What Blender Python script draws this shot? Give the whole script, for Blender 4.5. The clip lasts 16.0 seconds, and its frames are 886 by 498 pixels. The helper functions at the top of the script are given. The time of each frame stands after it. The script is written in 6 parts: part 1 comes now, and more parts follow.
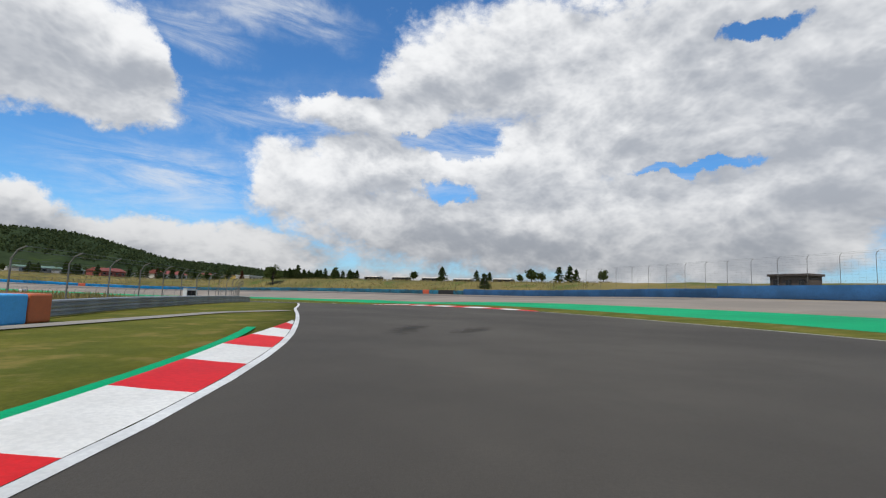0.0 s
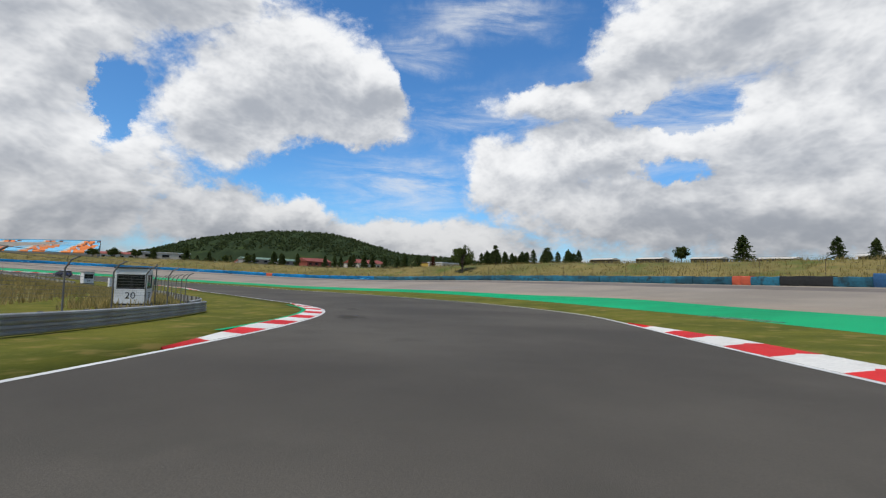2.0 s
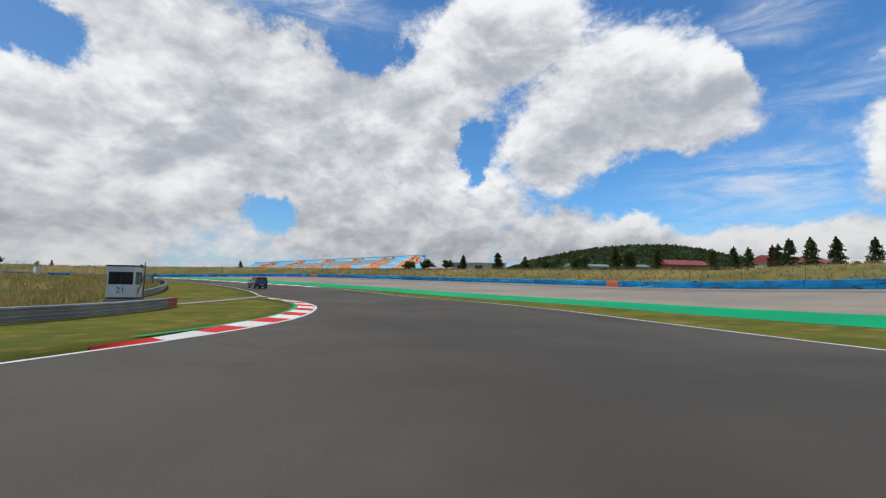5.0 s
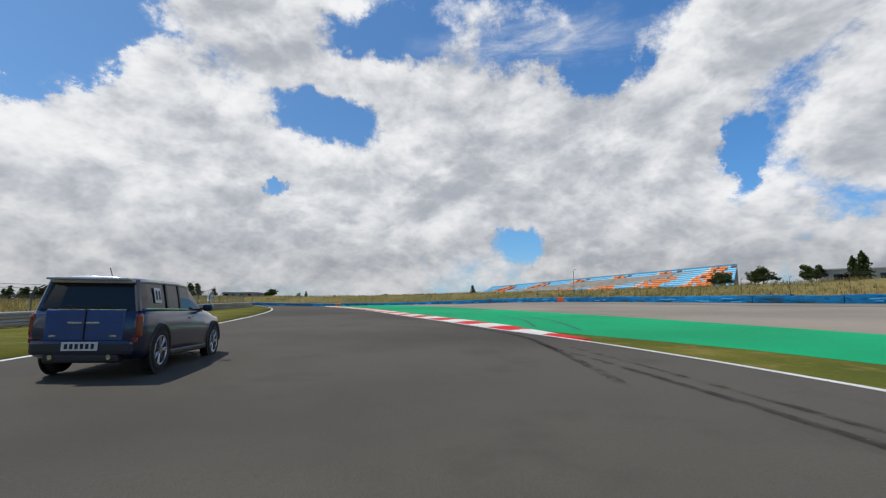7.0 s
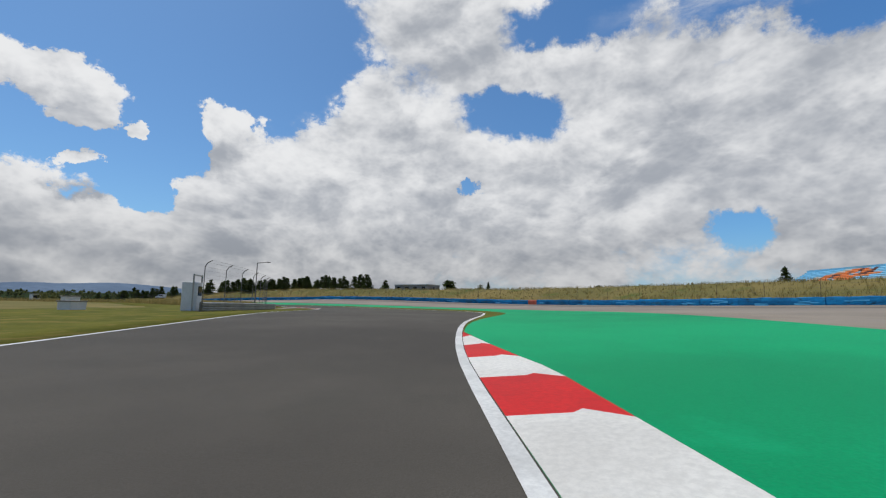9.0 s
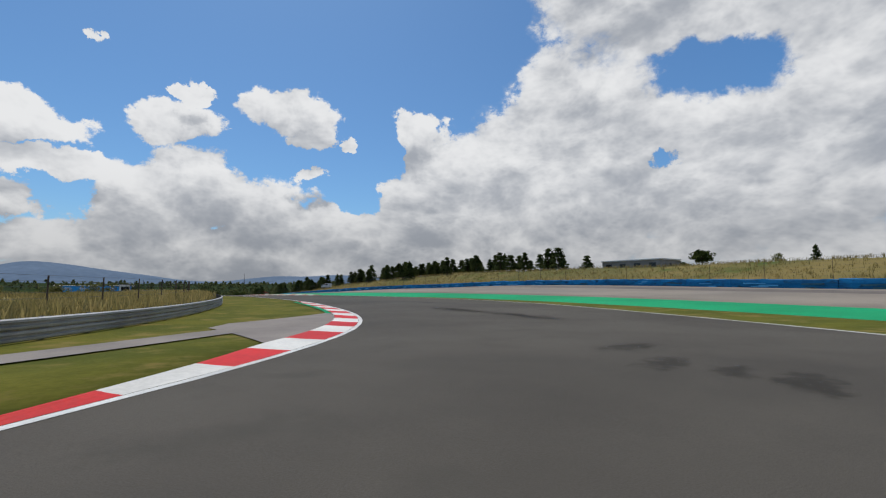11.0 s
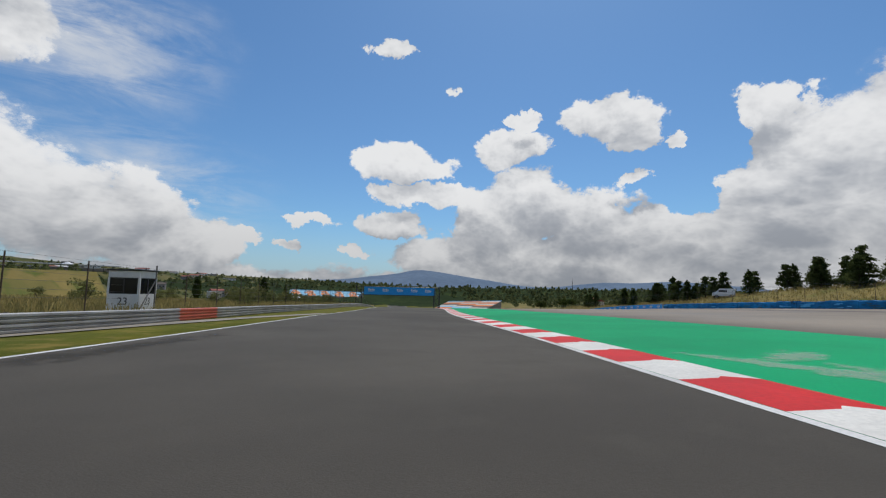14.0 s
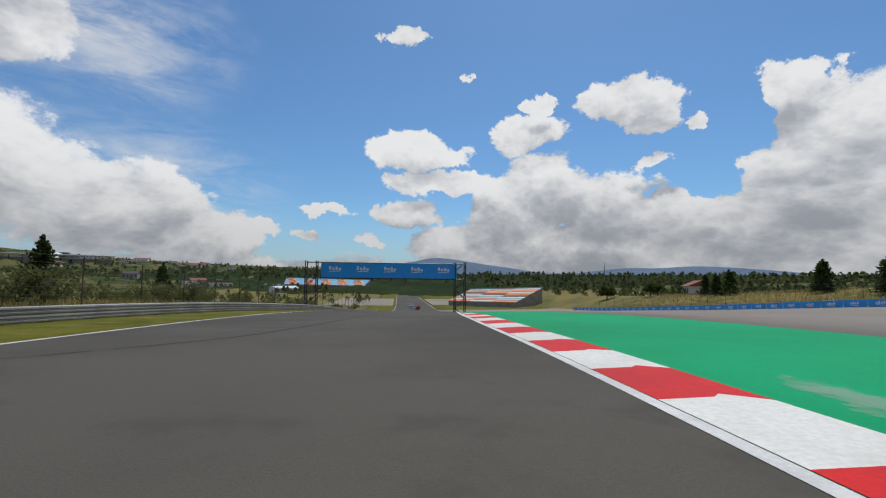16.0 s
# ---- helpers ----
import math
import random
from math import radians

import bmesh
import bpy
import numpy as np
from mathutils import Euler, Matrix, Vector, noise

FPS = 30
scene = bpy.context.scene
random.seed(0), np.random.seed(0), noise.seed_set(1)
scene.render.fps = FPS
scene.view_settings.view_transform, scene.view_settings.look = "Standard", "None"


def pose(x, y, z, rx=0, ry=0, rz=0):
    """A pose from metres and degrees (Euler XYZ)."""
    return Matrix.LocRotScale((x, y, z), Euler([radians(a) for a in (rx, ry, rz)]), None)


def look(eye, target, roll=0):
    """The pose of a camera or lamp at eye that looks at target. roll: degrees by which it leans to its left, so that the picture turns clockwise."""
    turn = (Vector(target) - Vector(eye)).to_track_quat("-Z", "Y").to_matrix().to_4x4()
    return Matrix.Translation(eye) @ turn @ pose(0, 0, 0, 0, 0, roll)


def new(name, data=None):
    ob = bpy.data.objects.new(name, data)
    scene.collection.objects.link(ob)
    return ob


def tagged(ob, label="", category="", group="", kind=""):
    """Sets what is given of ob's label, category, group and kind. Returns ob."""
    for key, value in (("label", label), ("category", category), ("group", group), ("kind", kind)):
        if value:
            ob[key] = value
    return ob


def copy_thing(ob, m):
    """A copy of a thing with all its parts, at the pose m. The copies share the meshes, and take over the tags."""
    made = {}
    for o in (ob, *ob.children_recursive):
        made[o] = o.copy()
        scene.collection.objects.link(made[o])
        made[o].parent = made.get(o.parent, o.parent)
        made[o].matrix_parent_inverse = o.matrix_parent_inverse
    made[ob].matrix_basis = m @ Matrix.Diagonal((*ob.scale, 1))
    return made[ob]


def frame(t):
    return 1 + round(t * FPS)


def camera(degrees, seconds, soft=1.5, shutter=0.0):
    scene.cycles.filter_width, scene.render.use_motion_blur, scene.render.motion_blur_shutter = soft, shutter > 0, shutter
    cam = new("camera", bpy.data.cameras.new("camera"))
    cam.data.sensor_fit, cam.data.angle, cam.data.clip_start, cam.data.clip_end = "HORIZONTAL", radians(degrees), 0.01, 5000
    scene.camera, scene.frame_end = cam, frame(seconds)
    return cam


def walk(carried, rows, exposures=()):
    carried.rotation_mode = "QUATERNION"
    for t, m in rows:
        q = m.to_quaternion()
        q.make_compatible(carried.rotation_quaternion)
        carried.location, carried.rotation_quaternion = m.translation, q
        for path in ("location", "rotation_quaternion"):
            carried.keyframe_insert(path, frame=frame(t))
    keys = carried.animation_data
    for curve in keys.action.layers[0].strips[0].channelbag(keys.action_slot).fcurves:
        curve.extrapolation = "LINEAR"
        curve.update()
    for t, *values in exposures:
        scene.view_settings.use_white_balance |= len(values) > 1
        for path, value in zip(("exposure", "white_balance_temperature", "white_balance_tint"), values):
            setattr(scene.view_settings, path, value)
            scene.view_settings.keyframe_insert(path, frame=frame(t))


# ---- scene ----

# ---------------------------------------------------------------- camera
cam = camera(88.8, 16.0, soft=1.2)
walk(cam, [
    (0, pose(0.00, 0.00, 1.19, 95.35, -1.95, -0.17)),
    (0.5, pose(-0.84, 15.25, 1.13, 96.07, -2.36, 5.99)),
    (1, pose(-3.17, 29.78, 1.06, 95.45, -2.19, 11.81)),
    (1.5, pose(-6.98, 43.29, 0.85, 94.36, -1.92, 19.45)),
    (2, pose(-12.19, 55.49, 0.44, 93.39, -1.66, 26.53)),
    (2.5, pose(-18.72, 66.61, -0.12, 92.90, -1.13, 34.17)),
    (3, pose(-26.78, 76.71, -0.62, 93.60, -1.22, 42.64)),
    (4.2, pose(-50.72, 96.35, -1.34, 95.05, -1.48, 57.63)),
    (5.5, pose(-81.25, 110.25, -1.89, 95.12, -0.39, 73.95)),
    (6, pose(-94.28, 113.04, -1.91, 96.09, -0.34, 81.74)),
    (6.5, pose(-108.12, 113.98, -1.68, 97.13, -0.08, 90.28)),
    (7, pose(-122.62, 112.90, -1.25, 97.98, -0.31, 97.91)),
    (7.5, pose(-137.30, 109.89, -0.78, 97.76, -0.65, 104.92)),
    (8, pose(-151.70, 105.08, -0.34, 97.35, -0.87, 111.60)),
    (8.5, pose(-165.51, 98.77, 0.04, 97.05, -1.11, 116.94)),
    (9.3, pose(-185.92, 86.56, 0.69, 96.75, -0.75, 125.01)),
    (10, pose(-201.77, 73.87, 0.96, 95.85, -0.40, 132.63)),
    (11, pose(-220.35, 52.69, 0.74, 94.97, -0.10, 145.23)),
    (11.5, pose(-227.36, 40.96, 0.67, 95.02, -0.05, 153.14)),
    (12, pose(-232.55, 28.44, 0.70, 95.58, -0.28, 161.64)),
    (12.5, pose(-236.00, 15.09, 0.78, 95.57, -0.46, 169.05)),
    (13, pose(-237.81, 0.87, 0.84, 95.80, -0.80, 175.98)),
    (13.5, pose(-238.07, -14.26, 0.85, 95.72, -1.45, 181.35)),
    (14, pose(-237.11, -30.22, 0.70, 95.28, -1.43, 184.83)),
    (14.5, pose(-235.43, -47.02, 0.39, 95.05, -1.60, 185.98)),
    (15, pose(-233.46, -64.51, -0.09, 94.64, -1.56, 186.45)),
    (15.5, pose(-231.29, -82.66, -0.56, 94.17, -1.13, 186.82)),
    (16, pose(-228.94, -101.80, -1.04, 93.75, -0.66, 186.94)),
], exposures=[(0.0, -0.03), (6.5, -0.05), (8.0, -0.18), (16.0, -0.26)])

# ---------------------------------------------------------------- world and sun
SUN_ELEVATION, SUN_BEARING = 62.0, 190.0      # degrees; bearing clockwise from +y


def nodes_of(tree):
    tree.nodes.clear()
    return tree.nodes, tree.links


def put(nodes, kind, **sockets):
    n = nodes.new(kind)
    for key, value in sockets.items():
        n.inputs[key].default_value = value
    return n


def math_node(nodes, links, op, a, b=None, c=None, clamp=False):
    n = nodes.new("ShaderNodeMath")
    n.operation, n.use_clamp = op, clamp
    for i, v in enumerate((a, b, c)):
        if v is None:
            continue
        if isinstance(v, (int, float)):
            n.inputs[i].default_value = v
        else:
            links.new(v, n.inputs[i])
    return n.outputs[0]


def vec_node(nodes, links, op, a, b=None, scale=None):
    n = nodes.new("ShaderNodeVectorMath")
    n.operation = op
    for i, v in enumerate((a, b)):
        if v is None:
            continue
        if isinstance(v, tuple):
            n.inputs[i].default_value = v
        else:
            links.new(v, n.inputs[i])
    if scale is not None:
        n.inputs["Scale"].default_value = scale
    return n


def ramp(nodes, links, value, lo, hi, out_lo=0.0, out_hi=1.0, smooth=True):
    n = nodes.new("ShaderNodeMapRange")
    n.interpolation_type = "SMOOTHSTEP" if smooth else "LINEAR"
    for key, v in (("From Min", lo), ("From Max", hi), ("To Min", out_lo), ("To Max", out_hi)):
        n.inputs[key].default_value = v
    links.new(value, n.inputs["Value"])
    return n.outputs[0]


def mix_colour(nodes, links, factor, a, b, blend="MIX"):
    n = nodes.new("ShaderNodeMix")
    n.data_type, n.blend_type = "RGBA", blend
    for key, v in ((0, factor), (6, a), (7, b)):
        if isinstance(v, (int, float)):
            n.inputs[key].default_value = v
        elif isinstance(v, tuple):
            n.inputs[key].default_value = (*v, 1.0) if len(v) == 3 else v
        else:
            links.new(v, n.inputs[key])
    return n.outputs[2]


def heading(azimuth, elevation):
    """Unit way for an azimuth counted to the left of +y and an elevation, in degrees."""
    a, e = radians(azimuth), radians(elevation)
    return (-math.sin(a) * math.cos(e), math.cos(a) * math.cos(e), math.sin(e))


# cloud banks, open blue gaps, single puffs and thin veils: azimuth, elevation, half width, half height, all in degrees
BANKS_FIRST = [(46, 22, 11, 7.5), (38, 20.5, 7, 6.8), (53, 17, 8, 5.5), (60, 29, 10, 5.5), (52, 5.5, 9, 4.2), (44, 6.5, 4, 3.2), (30, 3.5, 16, 4), (17, 12, 9, 4.6), (10, 21.5, 11, 2.4), (1, 25.5, 11, 4.4),
               (349, 27, 15, 7), (331, 23, 18, 10), (315, 20, 16, 14), (347, 16.5, 13, 5.5), (352, 9, 24, 6.5), (330, 9, 24, 7), (8, 15.5, 9, 4)]
BANKS_TURN = [(79, 17, 16, 14), (71, 21, 9, 9), (72, 9, 14, 9), (96, 17, 16, 13), (110, 11, 18, 11), (122, 17, 13, 10), (131, 22, 8, 6.5), (96, 30, 16, 6), (112, 28.5, 14, 5), (120, 33, 12, 6), (128, 8, 18, 8), (137, 14, 9, 8.5)]
BANKS_EXIT = [(145, 14, 8, 6.5), (149, 10.5, 8, 5.2), (158, 7, 9, 4.6), (152, 4, 14, 4.5), (167, 8.6, 6.5, 4.2), (173.5, 11, 5.2, 4.4), (179.5, 9.2, 4.2, 3.4), (170, 4, 20, 3.4), (224, 7, 9.5, 5), (216, 4.5, 8, 2.8), (236, 10, 10, 6)]
GAPS = [(20, 28, 9, 4.6), (28, 25, 4.6, 4.5), (36, 11.6, 9.5, 3.2), (63.8, 16.6, 1.3, 3.6), (359.5, 18.6, 5.2, 1.3), (331, 15.0, 4.5, 0.5), (359, 12.4, 3.0, 1.2), (113.6, 23.4, 4.6, 2.3), (88.7, 8.7, 2.4, 1.7),
        (104, 32.5, 7, 2.2), (89, 31.2, 5.5, 2.4), (78, 29, 3.6, 3.4), (151, 29, 11, 7), (154, 16.5, 4.5, 3.4), (156, 11.8, 2.4, 2.6), (325, 27, 3, 0.8), (119, 14.6, 1.4, 0.8)]
PUFFS = [(148.2, 19.4, 2.7, 2.5), (148.4, 16.6, 1.3, 2.4), (164.4, 20.8, 5.2, 2.3), (161.6, 18.2, 2.4, 1.5), (176.6, 17.8, 4.6, 2.2), (175, 20.8, 1.6, 0.9), (191.6, 16.0, 4.9, 2.3), (189.5, 15.4, 5.4, 1.7), (188, 12.3, 6.2, 1.3),
         (191.6, 8.0, 3.6, 1.7), (201.6, 8.2, 3.0, 0.8), (208.4, 5.9, 2.2, 0.9), (204.4, 5.3, 1.5, 0.6), (192, 29, 2.2, 1.1), (161.6, 13.4, 2.1, 0.9), (157.3, 17.6, 0.9, 0.7), (185, 24.5, 0.8, 0.4), (233, 23.5, 5, 4), (240, 27, 8, 6), (196.5, 4.4, 1.0, 0.5)]
VEILS = [(22, 30.5, 7, 2.0), (30, 26.5, 4, 1.8), (15, 18.5, 13, 3.2), (352, 19, 20, 6), (226, 24, 9, 5), (222, 10, 11, 5), (86, 32, 9, 2), (32, 11, 9, 3.0)]

world = bpy.data.worlds.new("sky")
scene.world = world
world.use_nodes = True
N, K = nodes_of(world.node_tree)
sky = N.new("ShaderNodeTexSky")
sky.sky_type, sky.sun_disc = "NISHITA", False
sky.sun_elevation, sky.sun_rotation = radians(SUN_ELEVATION), radians(SUN_BEARING)
sky.air_density, sky.dust_density, sky.ozone_density = 1.0, 0.6, 2.0
way = N.new("ShaderNodeTexCoord").outputs["Generated"]
flat = vec_node(N, K, "MULTIPLY", way, (1.0, 1.0, 1.6)).outputs[0]


def heaps(vector, detail):
    """Cloud texture about zero: broad noise with rounded heaps on it."""
    big = put(N, "ShaderNodeTexNoise", Scale=3.6, Detail=detail, Roughness=0.62, Lacunarity=2.1, Distortion=0.3)
    K.new(vector, big.inputs["Vector"])
    puff = put(N, "ShaderNodeTexVoronoi", Scale=8.0, Detail=min(detail, 5.0), Roughness=0.62, Lacunarity=2.3, Randomness=1.0)
    puff.feature, puff.normalize = "SMOOTH_F1", True
    puff.inputs["Smoothness"].default_value = 0.5
    wobble = vec_node(N, K, "ADD", vector, vec_node(N, K, "SCALE", big.outputs["Color"], scale=0.10).outputs[0])
    K.new(wobble.outputs[0], puff.inputs["Vector"])
    broad = math_node(N, K, "MULTIPLY", math_node(N, K, "SUBTRACT", big.outputs["Fac"], 0.5), 0.8)
    return math_node(N, K, "ADD", broad, math_node(N, K, "MULTIPLY", math_node(N, K, "SUBTRACT", 0.36, puff.outputs["Distance"]), 1.0))


LAST = []


def field_of(vector, blobs):
    """The highest of soft ellipses on the sky dome, nought to one. Each waits for the one before it, which keeps few values alive at a time."""
    total, start = None, vector
    for az, el, wide, high in blobs:
        out = Vector(heading(az, el))
        east = Vector((out.y, -out.x, 0)).normalized()
        turn = Matrix((east, out.cross(east), out)).transposed().to_euler()
        local = N.new("ShaderNodeMapping")
        local.vector_type = "TEXTURE"
        local.inputs["Location"].default_value = out
        local.inputs["Rotation"].default_value = turn
        local.inputs["Scale"].default_value = (radians(wide), radians(high), 0.8)
        if LAST:
            wait = vec_node(N, K, "MULTIPLY_ADD", LAST[-1], (1e-7, 1e-7, 1e-7))
            K.new(start, wait.inputs[2])
            vector = wait.outputs[0]
        K.new(vector, local.inputs["Vector"])
        reach = vec_node(N, K, "LENGTH", local.outputs[0]).outputs["Value"]
        value = ramp(N, K, reach, 1.85, 0.15)
        total = value if total is None else math_node(N, K, "MAXIMUM", total, value)
        LAST.append(total)
    return total


# the outlines wander: the way is bent by two noises before it meets the ellipses
bend = put(N, "ShaderNodeTexNoise", Scale=15.0, Detail=8.0, Roughness=0.6, Lacunarity=2.2)
K.new(way, bend.inputs["Vector"])
slow = put(N, "ShaderNodeTexNoise", Scale=5.0, Detail=2.0, Roughness=0.5)
K.new(way, slow.inputs["Vector"])
turned = vec_node(N, K, "SCALE", vec_node(N, K, "SUBTRACT", bend.outputs["Color"], (0.5, 0.5, 0.5)).outputs[0], scale=0.13).outputs[0]
turned = vec_node(N, K, "ADD", turned, vec_node(N, K, "SCALE", vec_node(N, K, "SUBTRACT", slow.outputs["Color"], (0.5, 0.5, 0.5)).outputs[0], scale=0.05).outputs[0]).outputs[0]
turned = vec_node(N, K, "MULTIPLY", turned, (1.0, 1.0, 0.6)).outputs[0]
bent_way = vec_node(N, K, "NORMALIZE", vec_node(N, K, "ADD", way, turned).outputs[0]).outputs[0]


def form_of(vector, gaps=True):
    banks = math_node(N, K, "MAXIMUM", field_of(vector, BANKS_FIRST + BANKS_TURN + BANKS_EXIT), low_bank)
    if gaps:
        banks = math_node(N, K, "SUBTRACT", banks, math_node(N, K, "MULTIPLY", field_of(vector, GAPS), 0.92))
    return math_node(N, K, "SUBTRACT", math_node(N, K, "MAXIMUM", banks, field_of(vector, PUFFS)), 0.5)


height = N.new("ShaderNodeSeparateXYZ")
K.new(way, height.inputs[0])
low_bank = ramp(N, K, height.outputs["Z"], 0.10, 0.0, 0.0, 0.75)
form = form_of(bent_way)
LIFT = (0.0, -0.015, 0.055)      # towards the light
form_above = form_of(vec_node(N, K, "NORMALIZE", vec_node(N, K, "ADD", bent_way, LIFT).outputs[0]).outputs[0], False)
fine, soft = heaps(flat, 11.0), heaps(flat, 3.0)
soft_above = heaps(vec_node(N, K, "ADD", flat, (0.0, -0.02, 0.06)).outputs[0], 3.0)
cover = math_node(N, K, "ADD", form, math_node(N, K, "MULTIPLY", fine, 1.25))
# crisp heaps towards the sun, softer sheets away from it
crisp = ramp(N, K, height.outputs["Y"], -0.88, -0.30, 1.0, 0.0)
mask = math_node(N, K, "ADD", math_node(N, K, "MULTIPLY", ramp(N, K, cover, -0.03, 0.12), crisp),
                 math_node(N, K, "MULTIPLY", ramp(N, K, cover, -0.14, 0.26), math_node(N, K, "SUBTRACT", 1.0, crisp)))
lit = math_node(N, K, "ADD", math_node(N, K, "MULTIPLY", math_node(N, K, "SUBTRACT", form, form_above), 0.46),
                math_node(N, K, "MULTIPLY", math_node(N, K, "SUBTRACT", soft, soft_above), 1.3))
lit = math_node(N, K, "ADD", lit, math_node(N, K, "MULTIPLY", math_node(N, K, "SUBTRACT", fine, soft), 0.36))
broad = put(N, "ShaderNodeTexNoise", Scale=2.3, Detail=2.5, Roughness=0.5, Distortion=0.4)
K.new(vec_node(N, K, "MULTIPLY", way, (1.0, 1.0, 2.6)).outputs[0], broad.inputs["Vector"])
lit = math_node(N, K, "ADD", lit, ramp(N, K, broad.outputs["Fac"], 0.34, 0.66, -0.08, 0.08))
thick = ramp(N, K, cover, 0.15, 0.75, 0.10, -0.12)
shade = ramp(N, K, math_node(N, K, "ADD", lit, thick), -0.34, 0.40, 0.0, 1.0)
cloud_colour = mix_colour(N, K, shade, (4.3, 4.55, 5.0), (9.6, 9.55, 9.5))
grey_low = mix_colour(N, K, ramp(N, K, height.outputs["Z"], 0.03, 0.24, 0.74, 1.0), (0.0, 0.0, 0.0), (0.985, 1.0, 1.02))
cloud_colour = mix_colour(N, K, 1.0, cloud_colour, grey_low, "MULTIPLY")
# thin high veils, drawn out sideways
strand = put(N, "ShaderNodeTexNoise", Scale=4.0, Detail=9.0, Roughness=0.62, Lacunarity=2.2, Distortion=0.5)
K.new(vec_node(N, K, "MULTIPLY", way, (1.0, 1.0, 5.0)).outputs[0], strand.inputs["Vector"])
veil = math_node(N, K, "MULTIPLY", field_of(bent_way, VEILS), ramp(N, K, strand.outputs["Fac"], 0.34, 0.70, 0.0, 0.8))
haze = ramp(N, K, height.outputs["Z"], -0.02, 0.16, 0.55, 0.0)
deep = mix_colour(N, K, 1.0, sky.outputs["Color"], (0.66, 0.97, 1.2), "MULTIPLY")
deep = mix_colour(N, K, 1.0, deep, mix_colour(N, K, ramp(N, K, height.outputs["Y"], -0.7, 0.8), (1.0, 1.0, 1.0), (0.96, 1.22, 1.36)), "MULTIPLY")
clear = mix_colour(N, K, haze, deep, (4.2, 5.4, 7.0))
clear = mix_colour(N, K, veil, clear, (7.6, 7.9, 8.3))
final = mix_colour(N, K, mask, clear, cloud_colour)
back = put(N, "ShaderNodeBackground", Strength=0.1)
K.new(final, back.inputs["Color"])
K.new(back.outputs[0], N.new("ShaderNodeOutputWorld").inputs["Surface"])

sun_data = bpy.data.lights.new("sun", "SUN")
sun_data.energy, sun_data.angle, sun_data.color = 3.6, radians(0.53), (1.0, 0.955, 0.88)
sun = new("sun", sun_data)
b = radians(SUN_BEARING)
e = radians(SUN_ELEVATION)
toward_sun = Vector((math.sin(b) * math.cos(e), math.cos(b) * math.cos(e), math.sin(e)))
sun.matrix_world = look(toward_sun * 900, (0, 0, 0))

# ---------------------------------------------------------------- materials


def material(name, colour, dark=None, scale=1.0, fine=40.0, rough=0.8, metal=0.0, bump=0.2, bump_scale=None, spots=None, random_tone=0.0, streak=None, gloss=0.5):
    """Two scales of variation: a broad one between colour and dark, a fine one as grain and relief. spots: (colour, scale, low, high)."""
    m = bpy.data.materials.new(name)
    m.use_nodes = True
    n, l = nodes_of(m.node_tree)
    p = put(n, "ShaderNodeBsdfPrincipled", Roughness=rough, Metallic=metal)
    p.inputs["Specular IOR Level"].default_value = gloss
    l.new(p.outputs[0], n.new("ShaderNodeOutputMaterial").inputs["Surface"])
    geo = n.new("ShaderNodeNewGeometry").outputs["Position"]
    if streak:
        geo = vec_node(n, l, "MULTIPLY", geo, streak).outputs[0]
    dark = dark or tuple(c * 0.75 for c in colour)
    broad = put(n, "ShaderNodeTexNoise", Scale=scale, Detail=5.0, Roughness=0.6)
    grain = put(n, "ShaderNodeTexNoise", Scale=fine, Detail=4.0, Roughness=0.65)
    for t in (broad, grain):
        l.new(geo, t.inputs["Vector"])
    c = mix_colour(n, l, ramp(n, l, broad.outputs["Fac"], 0.34, 0.66), dark, colour)
    c = mix_colour(n, l, ramp(n, l, grain.outputs["Fac"], 0.3, 0.7, 0.0, 0.35), c, tuple(x * 0.62 for x in dark))
    if spots:
        tone, s, lo, hi = spots
        third = put(n, "ShaderNodeTexNoise", Scale=s, Detail=6.0, Roughness=0.62)
        l.new(geo, third.inputs["Vector"])
        c = mix_colour(n, l, ramp(n, l, third.outputs["Fac"], lo, hi), c, tone)
    if random_tone:
        info = n.new("ShaderNodeObjectInfo")
        c = mix_colour(n, l, 1.0, c, mix_colour(n, l, info.outputs["Random"], (1 - random_tone,) * 3, (1 + random_tone * 0.4,) * 3), "MULTIPLY")
    l.new(c, p.inputs["Base Color"])
    if bump:
        b_ = put(n, "ShaderNodeBump", Strength=bump, Distance=0.02)
        relief = grain
        if bump_scale:
            relief = put(n, "ShaderNodeTexNoise", Scale=bump_scale, Detail=4.0, Roughness=0.6)
            l.new(geo, relief.inputs["Vector"])
        l.new(relief.outputs["Fac"], b_.inputs["Height"])
        l.new(b_.outputs[0], p.inputs["Normal"])
    return m


def plain(name, colour, rough=0.5, metal=0.0, coat=0.0):
    m = material(name, colour, tuple(c * 0.88 for c in colour), scale=1.7, fine=26.0, rough=rough, metal=metal, bump=0.03)
    if coat:
        p = [x for x in m.node_tree.nodes if x.type == "BSDF_PRINCIPLED"][0]
        p.inputs["Coat Weight"].default_value, p.inputs["Coat Roughness"].default_value = coat, 0.04
    return m


